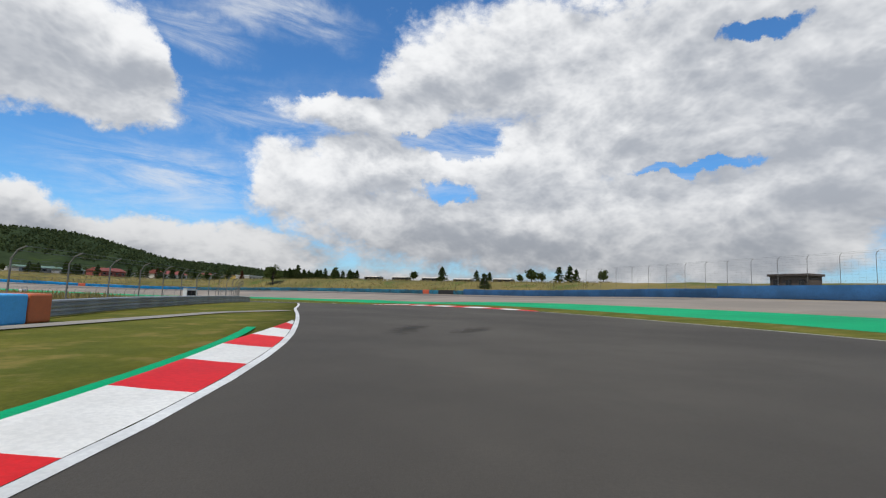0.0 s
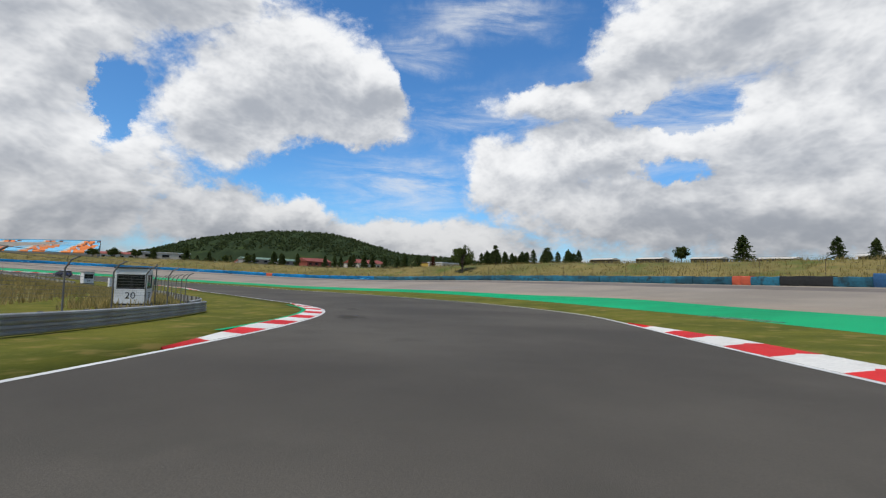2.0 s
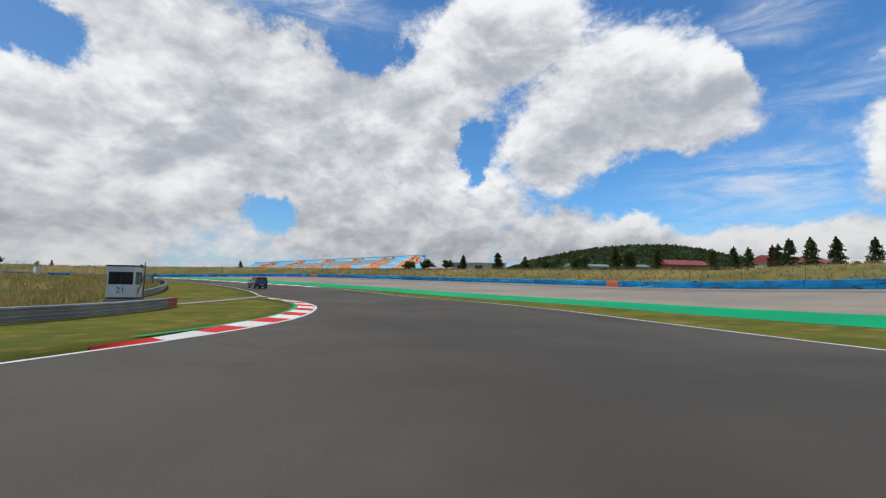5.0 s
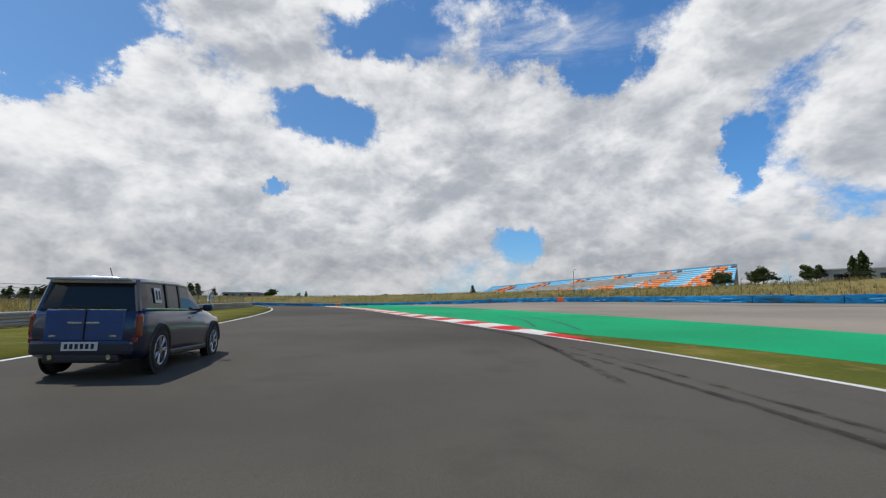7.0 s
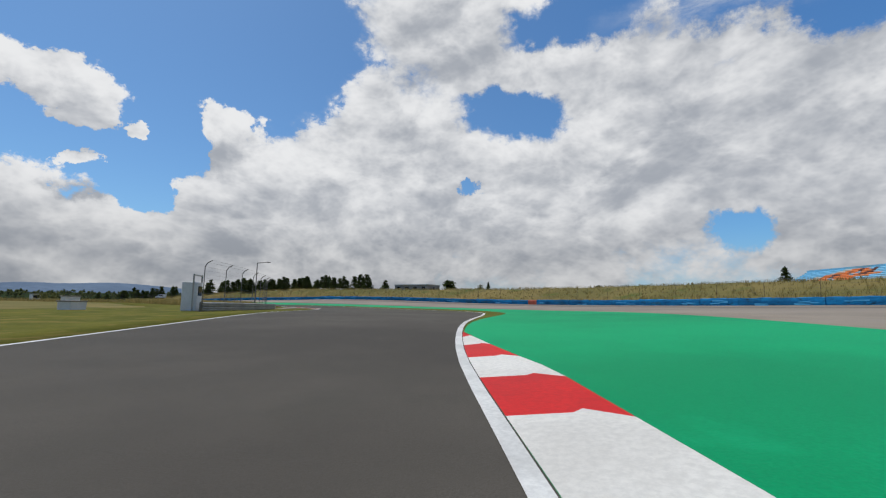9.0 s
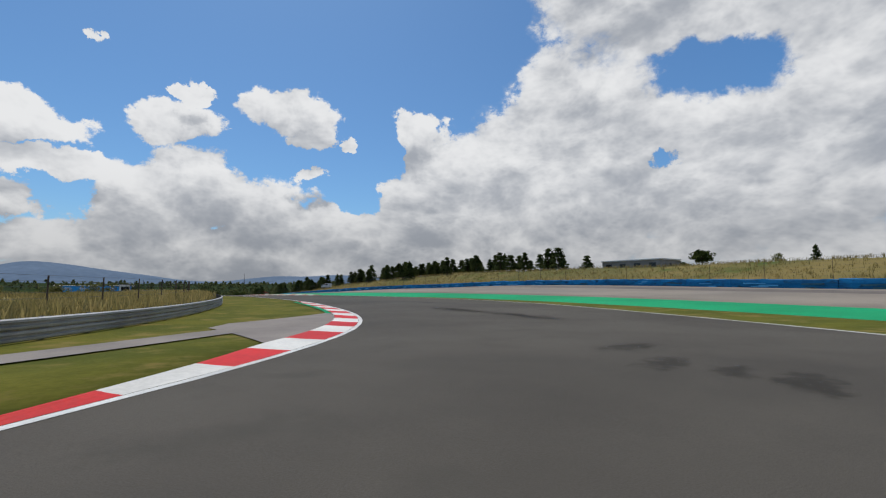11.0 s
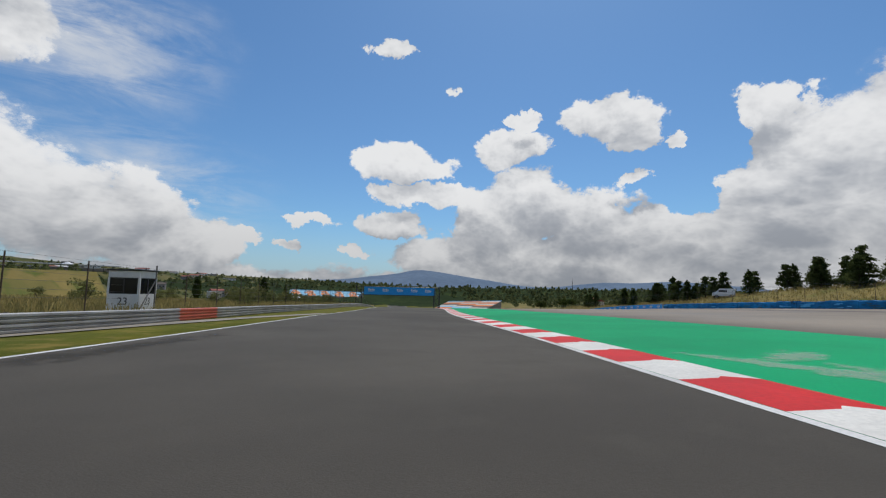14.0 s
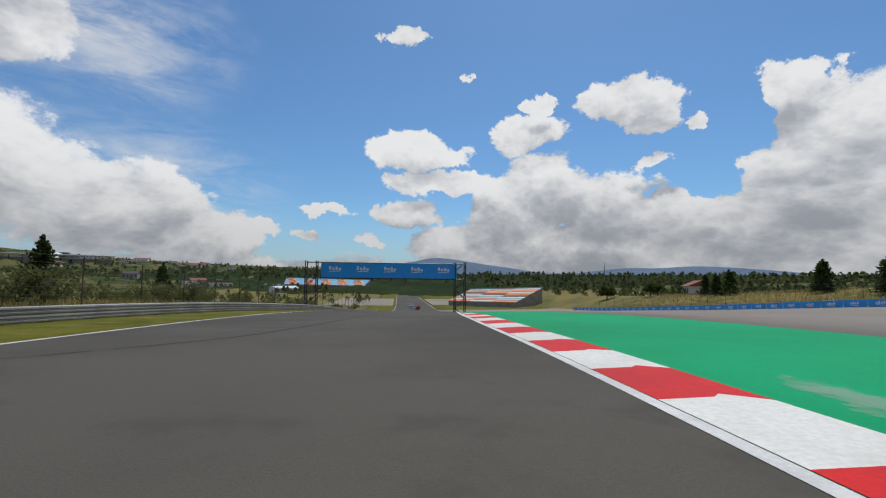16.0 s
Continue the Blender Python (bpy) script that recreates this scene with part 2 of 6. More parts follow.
ASPHALT = material("asphalt", (0.108, 0.095, 0.076), (0.068, 0.060, 0.049), gloss=0.1, scale=0.1, fine=55.0, rough=0.8, bump=0.4,
                   spots=((0.074, 0.066, 0.053), 0.6, 0.52, 0.72))
RUNOFF = material("pale_runoff_asphalt", (0.315, 0.265, 0.208), (0.24, 0.205, 0.163), gloss=0.15, scale=0.08, fine=30.0, rough=0.9, bump=0.3,
                  spots=((0.22, 0.2, 0.18), 0.03, 0.5, 0.72))
GREEN = material("green_paint", (0.001, 0.37, 0.142), (0.001, 0.27, 0.100), gloss=0.05, scale=0.09, fine=25.0, rough=0.62, bump=0.2,
                 spots=((0.004, 0.34, 0.14), 0.4, 0.6, 0.8))
GRASS = material("mown_grass", (0.150, 0.140, 0.024), (0.088, 0.098, 0.018), gloss=0.04, scale=0.35, fine=9.0, rough=0.95, bump=0.9, bump_scale=18.0,
                 spots=((0.20, 0.155, 0.045), 0.9, 0.5, 0.7))
DRY = material("dry_grass", (0.25, 0.188, 0.068), (0.145, 0.130, 0.044), gloss=0.05, scale=0.05, fine=5.0, rough=0.95, bump=0.9, bump_scale=3.0,
               spots=((0.09, 0.11, 0.028), 0.12, 0.5, 0.68))
FIELD_MAT = material("open_country", (0.155, 0.135, 0.058), (0.075, 0.082, 0.030), gloss=0.02, scale=0.012, fine=0.35, rough=0.95, bump=0.5, bump_scale=0.4,
                     spots=((0.045, 0.058, 0.022), 0.03, 0.5, 0.6))
FOREST = material("hill_forest", (0.040, 0.056, 0.026), (0.026, 0.038, 0.019), gloss=0.0, scale=0.01, fine=0.09, rough=1.0, bump=1.0, bump_scale=0.05,
                  spots=((0.045, 0.065, 0.018), 0.02, 0.55, 0.72))
# pale blue of distance haze is mixed into the mountain colour itself
MOUNTAIN = material("haze_tinted_mountain", (0.15, 0.20, 0.265), (0.125, 0.17, 0.23), gloss=0.0, scale=0.002, fine=0.02, rough=1.0, bump=0.0)
LINE_WHITE = material("line_paint", (0.72, 0.71, 0.66), (0.55, 0.54, 0.50), gloss=0.3, scale=0.8, fine=18.0, rough=0.65, bump=0.1)
KERB_RED = material("red_kerb_paint", (0.70, 0.014, 0.012), (0.56, 0.012, 0.011), gloss=0.12, scale=0.6, fine=14.0, rough=0.55, bump=0.15, random_tone=0.1)
KERB_WHITE = material("white_kerb_paint", (0.78, 0.75, 0.67), (0.66, 0.63, 0.56), gloss=0.3, scale=0.6, fine=14.0, rough=0.6, bump=0.15, random_tone=0.08,
                      spots=((0.42, 0.40, 0.35), 1.3, 0.66, 0.8))
CONCRETE = material("concrete", (0.33, 0.295, 0.24), (0.25, 0.225, 0.185), gloss=0.2, scale=0.5, fine=20.0, rough=0.9, bump=0.25)
STEEL = material("galvanised_steel", (0.40, 0.395, 0.375), (0.27, 0.265, 0.255), scale=0.7, fine=22.0, rough=0.5, metal=0.25, bump=0.1)
POST = material("weathered_post", (0.20, 0.19, 0.17), (0.13, 0.122, 0.11), scale=2.0, fine=25.0, rough=0.7, metal=0.3, bump=0.1)
RUST = material("rusty_post", (0.115, 0.075, 0.05), (0.07, 0.05, 0.036), scale=2.0, fine=25.0, rough=0.8, metal=0.1, bump=0.1)
WIRE = plain("fence_wire", (0.20, 0.20, 0.19), rough=0.6, metal=0.4)
BLUE_BELT = material("blue_belt", (0.010, 0.255, 0.56), (0.008, 0.13, 0.30), gloss=0.15, scale=0.35, fine=6.0, rough=0.6, bump=0.3, random_tone=0.25,
                     spots=((0.012, 0.05, 0.075), 0.9, 0.55, 0.7), streak=(1.0, 1.0, 3.0))
BLUE_DARK = material("dark_blue_belt", (0.025, 0.11, 0.25), (0.014, 0.07, 0.16), scale=0.3, fine=6.0, rough=0.6, bump=0.2, random_tone=0.1)
TEAL_BELT = material("teal_belt", (0.016, 0.17, 0.26), (0.010, 0.075, 0.11), scale=0.35, fine=6.0, rough=0.65, bump=0.3, random_tone=0.3,
                     spots=((0.012, 0.04, 0.05), 0.9, 0.5, 0.7))
ORANGE = plain("orange_plastic", (0.62, 0.13, 0.03), rough=0.5)
ORANGE_RED = plain("orange_red_paint", (0.55, 0.10, 0.045), rough=0.5)
SKY_BLUE = plain("light_blue_foam", (0.06, 0.40, 0.72), rough=0.55)
BANNER = plain("blue_banner", (0.004, 0.32, 0.78), rough=0.5)
WHITE = material("white_panel", (0.74, 0.74, 0.73), (0.62, 0.62, 0.61), scale=0.9, fine=16.0, rough=0.45, bump=0.04)
DARK = plain("dark_trim", (0.02, 0.02, 0.022), rough=0.45)
RUBBER = material("tyre_rubber", (0.022, 0.022, 0.022), (0.014, 0.014, 0.014), scale=3.0, fine=60.0, rough=0.85, bump=0.2)
APRON = material("brown_grey_paving", (0.30, 0.262, 0.225), (0.23, 0.20, 0.175), gloss=0.15, scale=0.4, fine=24.0, rough=0.9, bump=0.3)
RUNOFF_OLD = material("older_runoff_asphalt", (0.205, 0.175, 0.148), (0.150, 0.130, 0.112), gloss=0.1, scale=0.12, fine=30.0, rough=0.9, bump=0.3,
                      spots=((0.12, 0.105, 0.092), 0.5, 0.52, 0.7))

# ---------------------------------------------------------------- plan of the track
# s runs along the driving line in metres, o across it (right is plus).
TURN = [(-90, -18), (0, 0), (15, 6.1), (30, 12), (45, 20.1), (60, 28.1), (75, 37.4), (90, 46.4), (105, 53.7), (120, 60.3), (135, 67.2), (150, 75.2), (165, 84.1), (180, 93),
        (195, 100.6), (210, 107.5), (225, 113.7), (240, 118.6), (255, 123.5), (270, 129), (285, 135), (300, 141.7), (315, 149.5), (330, 158.8), (345, 167.3), (360, 174.8),
        (375, 180.6), (390, 184.3), (405, 185.9), (420, 186.4), (440, 186.8), (466, 187.0), (500, 187.6), (560, 190), (663, 192), (1000, 192)]
LEVEL = [(-90, 0.5), (0, 0), (25, -0.09), (50, -0.5), (75, -1.52), (100, -2.24), (125, -2.73), (150, -3.1), (175, -2.88), (200, -2.11), (225, -1.39), (250, -0.73), (275, -0.25),
         (300, -0.38), (325, -0.53), (350, -0.41), (375, -0.33), (400, -0.58), (425, -1.18), (450, -1.83), (466, -2.23), (490, -3.0), (510, -4.2), (540, -6.6), (580, -9.6),
         (620, -12.0), (663, -13.9), (720, -14.8), (866, -14.3), (1000, -13.5)]
LEFT_EDGE = [(-90, -2.8), (0, -2.4), (4, -2.5), (10, -3.1), (16, -4.1), (22, -5.1), (28, -6.0), (34, -6.35), (46, -6.4), (58, -5.75), (70, -4.85), (76, -4.1), (82, -3.3), (88, -3.0),
             (94, -3.7), (104, -5.4), (118, -7.0), (132, -7.6), (142, -7.0), (148, -5.7), (154, -4.6), (160, -4.15), (166, -4.1), (172, -5.0), (178, -6.9), (190, -7.4), (214, -8.2),
             (238, -8.2), (262, -8.6), (285, -8.0), (300, -6.0), (310, -4.2), (316, -2.8), (322, -1.85), (328, -1.65), (334, -2.05), (340, -2.65), (346, -3.15), (352, -3.8),
             (358, -4.4), (370, -5.7), (384, -7.0), (412, -7.6), (424, -8.1), (436, -8.2), (472, -9.1), (500, -9.6), (1000, -10.0)]
RIGHT_EDGE = [(-90, 14), (0, 17), (10, 17.5), (16, 16.5), (22, 15.0), (28, 14.1), (34, 12.8), (40, 10.6), (46, 7.8), (52, 6.3), (58, 6.5), (64, 7.3), (70, 8.8), (76, 10.8), (82, 12.8),
              (90, 13.8), (100, 13.9), (112, 12.8), (130, 11.4), (154, 10.7), (160, 10.9), (166, 10.5), (172, 9.4), (178, 7.7), (184, 6.8), (190, 6.5), (196, 6.0), (202, 4.9), (208, 3.4),
              (214, 2.45), (220, 1.6), (226, 1.2), (238, 1.05), (250, 0.75), (260, 0.7), (268, 1.8), (280, 5.6), (295, 10.4), (316, 12.7), (328, 13.6), (340, 14.2), (352, 13.1), (358, 11.7),
              (364, 10.3), (370, 8.8), (376, 7.3), (388, 5.2), (400, 3.9), (412, 3.25), (424, 2.55), (432, 2.2), (442, 2.05), (458, 2.4), (466, 2.55), (474, 2.25), (484, 1.6), (494, 1.3), (505, 1.6), (540, 3.2), (1000, 4.0)]
GREEN_IN = [(-90, 16), (0, 21), (24, 18.4), (32, 17.2), (40, 15.2), (48, 12.2), (56, 11.4), (64, 13.1), (72, 15.2), (80, 17.2), (88, 18.2), (100, 19.1), (112, 19.0), (132, 16.4), (152, 14.5),
            (166, 14.1), (176, 11.9), (184, 10.2), (192, 9.0), (200, 7.4), (206, 4.8), (212, 2.8), (220, 1.6), (238, 1.05), (250, 0.75), (260, 0.7), (268, 1.9), (285, 9.0), (312, 16.4), (328, 17.2), (344, 16.0), (354, 14.0),
            (362, 11.4), (368, 9.3), (376, 7.3), (388, 5.2), (1000, 4.0)]
GREEN_OUT = [(-90, 22), (0, 27), (32, 25.5), (44, 22.4), (56, 19.6), (64, 20.0), (72, 21.3), (82, 23.4), (92, 25.4), (104, 23.8), (120, 22.4), (152, 19.1), (168, 18.7), (180, 16.8), (192, 14.8),
             (206, 13.5), (222, 12.8), (236, 12.6), (255, 13.0), (285, 17.5), (312, 22.0), (330, 24.0), (344, 24.0), (354, 22.2), (368, 19.2), (384, 15.6), (416, 13.7), (432, 12.9), (452, 12.2), (472, 11.4),
             (490, 9.8), (510, 6.4), (526, 3.6), (1000, 4.3)]
RISE = [(-90, 1.5), (20, 1.65), (60, 2.0), (100, 2.5), (120, 2.6), (140, 2.4), (160, 1.7), (180, 1.2), (220, 1.1), (260, 1.25), (320, 1.05), (340, 1.15), (360, 1.5), (380, 1.55), (400, 1.3),
        (420, 1.4), (440, 1.35), (460, 1.15), (480, 0.85), (500, 0.8), (540, 0.7), (1000, 0.0)]
FIELD = [(-90, 5.0), (50, 5.0), (75, 6.1), (100, 6.7), (150, 7.0), (175, 5.2), (225, 5.0), (275, 4.8), (300, 5.5), (375, 5.7), (425, 6.4), (475, 5.4), (500, 4.6), (540, 4.6), (600, 5.5), (700, 5.5), (1000, 3.0)]
BARRIER_O = 48.5


def smooth_table(table, s):
    """Monotone-ish cubic through a table of pairs."""
    t = np.array(table, float)
    x, y = t[:, 0], t[:, 1]
    s = np.clip(np.asarray(s, float), x[0], x[-1])
    d = np.gradient(y, x)
    i = np.clip(np.searchsorted(x, s, side="right") - 1, 0, len(x) - 2)
    h = x[i + 1] - x[i]
    u = (s - x[i]) / h
    return ((2 * u**3 - 3 * u * u + 1) * y[i] + (u**3 - 2 * u * u + u) * h * d[i] + (-2 * u**3 + 3 * u * u) * y[i + 1] + (u**3 - u * u) * h * d[i + 1])


S_ALL = np.arange(-90.0, 1000.1, 1.0)
ANGLE = np.radians(smooth_table(TURN, S_ALL))
step = np.stack([-np.sin(ANGLE), np.cos(ANGLE)], -1)
LINE = np.concatenate([[[0.0, 0.0]], np.cumsum((step[1:] + step[:-1]) / 2, 0)])
LINE -= LINE[90]
LINE_Z = smooth_table(LEVEL, S_ALL)
RIGHT_WAY = np.stack([np.cos(ANGLE), np.sin(ANGLE)], -1)


def cross_fall(s, o):
    """Height of the ground over the road, by place across the track."""
    s, o = np.asarray(s, float), np.asarray(o, float)
    edge, rise, field = smooth_table(RIGHT_EDGE, s), smooth_table(RISE, s), smooth_table(FIELD, s)
    f = np.clip((o - edge) / (BARRIER_O - edge), 0, 1)
    z = rise * f
    z = z + np.clip((o - 50.0) / 5.0, 0, 1) * 1.3
    g = np.clip((o - 55) / 17, 0, 1)
    z = z + (field - rise - 1.3) * (g * g * (3 - 2 * g))
    left = np.clip((-o - 26) / 30, 0, 1)
    return z + left * 0.4


def spot(s, o, dz=0.0):
    """World place of (s, o), dz metres over the ground there."""
    x = np.interp(s, S_ALL, LINE[:, 0]) + o * np.interp(s, S_ALL, RIGHT_WAY[:, 0])
    y = np.interp(s, S_ALL, LINE[:, 1]) + o * np.interp(s, S_ALL, RIGHT_WAY[:, 1])
    return np.stack([x, y, np.interp(s, S_ALL, LINE_Z) + cross_fall(s, o) + dz], -1)


def yaw_at(s):
    return math.degrees(np.interp(s, S_ALL, ANGLE))


def table_at(table):
    return lambda s: smooth_table(table, s)


left_edge, right_edge, green_in, green_out = (table_at(t) for t in (LEFT_EDGE, RIGHT_EDGE, GREEN_IN, GREEN_OUT))

# ---------------------------------------------------------------- mesh helpers


def mesh_ob(name, verts, faces, mats, parent=None, smooth=False, label="", slots=None):
    me = bpy.data.meshes.new(name)
    me.from_pydata([tuple(map(float, v)) for v in verts], [], faces)
    for m in (mats if isinstance(mats, (list, tuple)) else [mats]):
        me.materials.append(m)
    if slots is not None:
        me.polygons.foreach_set("material_index", slots)
    if smooth:
        me.polygons.foreach_set("use_smooth", [True] * len(me.polygons))
    me.update()
    ob = new(name, me)
    ob.parent = parent
    if label:
        ob["label"] = label
    return ob


def part(name, bm, mat, parent, label="", smooth=False):
    me = bpy.data.meshes.new(name)
    bmesh.ops.recalc_face_normals(bm, faces=bm.faces)
    bm.to_mesh(me)
    bm.free()
    for m in (mat if isinstance(mat, (list, tuple)) else [mat]):
        me.materials.append(m)
    if smooth:
        me.polygons.foreach_set("use_smooth", [True] * len(me.polygons))
    ob = new(name, me)
    ob.parent = parent
    if label:
        ob["label"] = label
    return ob


def empty(name, m, **tags):
    ob = new(name)
    ob.matrix_world = m
    return tagged(ob, **tags)


def box_bm(bm, cx, cy, cz, sx, sy, sz, bevel=0.0, m=None):
    r = bmesh.ops.create_cube(bm, size=1.0, matrix=Matrix.Translation((cx, cy, cz)) @ Matrix.Diagonal((sx, sy, sz, 1)))
    if bevel:
        edges = {e_ for v in r["verts"] for e_ in v.link_edges}
        bmesh.ops.bevel(bm, geom=list(edges), offset=bevel, segments=2, affect="EDGES", profile=0.5)
    return bm


def box(cx, cy, cz, sx, sy, sz, bevel=0.0):
    return box_bm(bmesh.new(), cx, cy, cz, sx, sy, sz, bevel)


def rod_bm(bm, a, b_, r, sides=6, r2=None):
    a, b_ = Vector(a), Vector(b_)
    d = b_ - a
    q = d.to_track_quat("Z", "Y").to_matrix().to_4x4()
    bmesh.ops.create_cone(bm, cap_ends=True, segments=sides, radius1=r, radius2=r if r2 is None else r2, depth=d.length,
                          matrix=Matrix.Translation((a + b_) / 2) @ q)
    return bm


def strip(name, inner, outer, s0, s1, ds, n, dz, mat, skirt=0.0, **tags):
    """A sheet that follows the track between two offsets."""
    s = np.arange(s0, s1 + 0.01, ds)
    a, b_ = inner(s), outer(s)
    rows = [spot(s, a + (b_ - a) * k / n, dz) for k in range(n + 1)]
    if skirt:
        low = rows[0].copy()
        low[:, 2] -= skirt
        high = rows[-1].copy()
        high[:, 2] -= skirt
        rows = [low] + rows + [high]
    rows = np.stack(rows, 1)
    c = rows.shape[1]
    verts = rows.reshape(-1, 3)
    faces = [(i * c + j, i * c + j + 1, (i + 1) * c + j + 1, (i + 1) * c + j) for i in range(len(s) - 1) for j in range(c - 1)]
    ob = mesh_ob(name, verts, faces, mat, smooth=True)
    return tagged(ob, **tags)


# ---------------------------------------------------------------- ground sheet
def grid_lines(lo, hi, fine, reach):
    core = list(np.arange(lo, hi + 0.1, fine))
    out, d, a, b_ = [], fine, lo, hi
    head, tail = [], []
    while a > -reach or b_ < reach:
        d *= 1.22
        a, b_ = a - d, b_ + d
        head.append(a)
        tail.append(b_)
    return np.array(head[::-1] + core + tail)


gx, gy = grid_lines(-420, 130, 5.0, 4600), grid_lines(-560, 240, 5.0, 4600)
GX, GY = np.meshgrid(gx, gy, indexing="ij")
flat_xy = np.stack([GX.ravel(), GY.ravel()], -1)
every = LINE[::4]
best = np.full(len(flat_xy), 1e18)
which = np.zeros(len(flat_xy), int)
for i, p in enumerate(every):
    d2 = ((flat_xy - p) ** 2).sum(-1)
    m_ = d2 < best
    best[m_], which[m_] = d2[m_], i
idx = which * 4
rel = flat_xy - LINE[idx]
off = (rel * RIGHT_WAY[idx]).sum(-1)
along = (rel * step[idx]).sum(-1)
dist = np.sqrt(best)
s_near = np.clip(S_ALL[idx] + along, -90, 1000)
off = np.sign(off) * np.where(np.abs(along) > 3, dist, np.abs(off))


def country(xy, d):
    """Rolling land far from the track: a valley to the south, higher ground north and east."""
    x, y = xy[:, 0], xy[:, 1]
    w = 3.5 * np.sin(x * 0.0051 + 1.3) * np.cos(y * 0.0043) + 2.0 * np.sin(x * 0.013 + y * 0.009)
    south = np.clip((-y - 250) / 700, 0, 1)
    far = np.clip((d - 900) / 2500, 0, 1)
    return 4.5 + w * 0.6 * np.clip((d - 120) / 250, 0, 1) - 22 * south * (1 - np.clip((-y - 1300) / 1500, 0, 1)) + far * (18 + 10 * np.sin(x * 0.0016) + 9 * np.cos(y * 0.0021 + x * 0.0008))


near_z = np.interp(s_near, S_ALL, LINE_Z) + cross_fall(s_near, off)
blend = np.clip((dist - 110) / 170, 0, 1)
blend = blend * blend * (3 - 2 * blend)
inside_turn = (off < 0) & (flat_xy[:, 0] > -240) & (flat_xy[:, 1] > -50) & (dist < 230)
blend[inside_turn] *= 0.15
ground_z = near_z * (1 - blend) + country(flat_xy, dist) * blend
ground_z += np.where(dist > 70, np.sin(flat_xy[:, 0] * 0.21) * np.cos(flat_xy[:, 1] * 0.17) * 0.18, 0)
covered = np.clip((off + 22.5) / 3.0, 0, 1) * np.clip((53.0 - off) / 3.0, 0, 1) * (np.abs(along) <= 3)
ground_z -= covered * 0.7
nx, ny = len(gx), len(gy)
ground = mesh_ob("ground", np.column_stack([flat_xy, ground_z]),
                 [(i * ny + j, (i + 1) * ny + j, (i + 1) * ny + j + 1, i * ny + j + 1) for i in range(nx - 1) for j in range(ny - 1)],
                 [DRY, FIELD_MAT], smooth=True,
                 slots=[0 if dist[i * ny + j] < 150 else 1 for i in range(nx - 1) for j in range(ny - 1)])
tagged(ground, "open country of dry yellow-green grass around the track", "ground", kind="structure")
GROUND_GRID = ground_z.reshape(nx, ny)


def ground_at(x, y):
    i = int(np.clip(np.searchsorted(gx, x) - 1, 0, nx - 2))
    j = int(np.clip(np.searchsorted(gy, y) - 1, 0, ny - 2))
    u, v = (x - gx[i]) / (gx[i + 1] - gx[i]), (y - gy[j]) / (gy[j + 1] - gy[j])
    g = GROUND_GRID
    return float(g[i, j] * (1 - u) * (1 - v) + g[i + 1, j] * u * (1 - v) + g[i, j + 1] * (1 - u) * v + g[i + 1, j + 1] * u * v)


# ---------------------------------------------------------------- track surfaces
const = lambda v: (lambda s: np.full(np.shape(s), float(v)))
strip("road", left_edge, right_edge, -90, 1000, 2.0, 6, 0.0, ASPHALT, label="dark grey asphalt race track with darker rubbered patches", category="road", kind="structure")
strip("grass_verge", const(-23.0), left_edge, -90, 1000, 2.0, 7, -0.01, GRASS, skirt=0.9, label="mown yellow-green grass verge inside the turn", category="grass", kind="structure")
strip("grass_verge", right_edge, green_in, -90, 1000, 2.0, 2, -0.006, GRASS, label="mown grass strip between track and painted run-off", category="grass", kind="structure")
strip("painted_runoff", lambda s: np.maximum(green_in(s), right_edge(s)), lambda s: np.maximum(green_out(s), right_edge(s) + 0.02), -90, 540, 2.0, 5, 0.0, GREEN,
      label="bright green painted asphalt run-off", category="run-off", kind="structure")
strip("runoff", lambda s: np.maximum(green_out(s), right_edge(s) + 0.02), const(51.8), -90, 640, 2.0, 6, -0.004, RUNOFF, skirt=0.9,
      label="pale beige asphalt run-off area", category="run-off", kind="structure")
strip("grass_verge", lambda s: right_edge(s), const(51.8), 640, 1000, 3.0, 5, -0.01, GRASS, skirt=0.9, label="grass slope beside the straight", category="grass", kind="structure")
strip("runoff_edge", lambda s: 41.5 + 1.2 * np.sin(s * 0.011), const(48.4), 46, 486, 2.0, 3, 0.004, RUNOFF_OLD, label="older brown-grey asphalt along the tyre wall", category="run-off", kind="structure")
strip("paved_area", const(-46.0), lambda s: left_edge(s) - 1.5, 690, 775, 4.0, 3, 0.03, RUNOFF, label="pale paved area beside the far straight", category="run-off", kind="structure")
strip("paved_area", lambda s: right_edge(s) + 1.5, const(34.0), 700, 775, 4.0, 3, 0.03, RUNOFF, label="pale paved area beside the far straight", category="run-off", kind="structure")
strip("white_line", lambda s: left_edge(s) + 0.02, lambda s: left_edge(s) + 0.17, -90, 1000, 2.0, 1, 0.006, LINE_WHITE, label="white painted edge line", category="line", kind="structure")
strip("white_line", lambda s: right_edge(s) - 0.20, lambda s: right_edge(s) - 0.02, -90, 1000, 2.0, 1, 0.006, LINE_WHITE, label="white painted edge line", category="line", kind="structure")


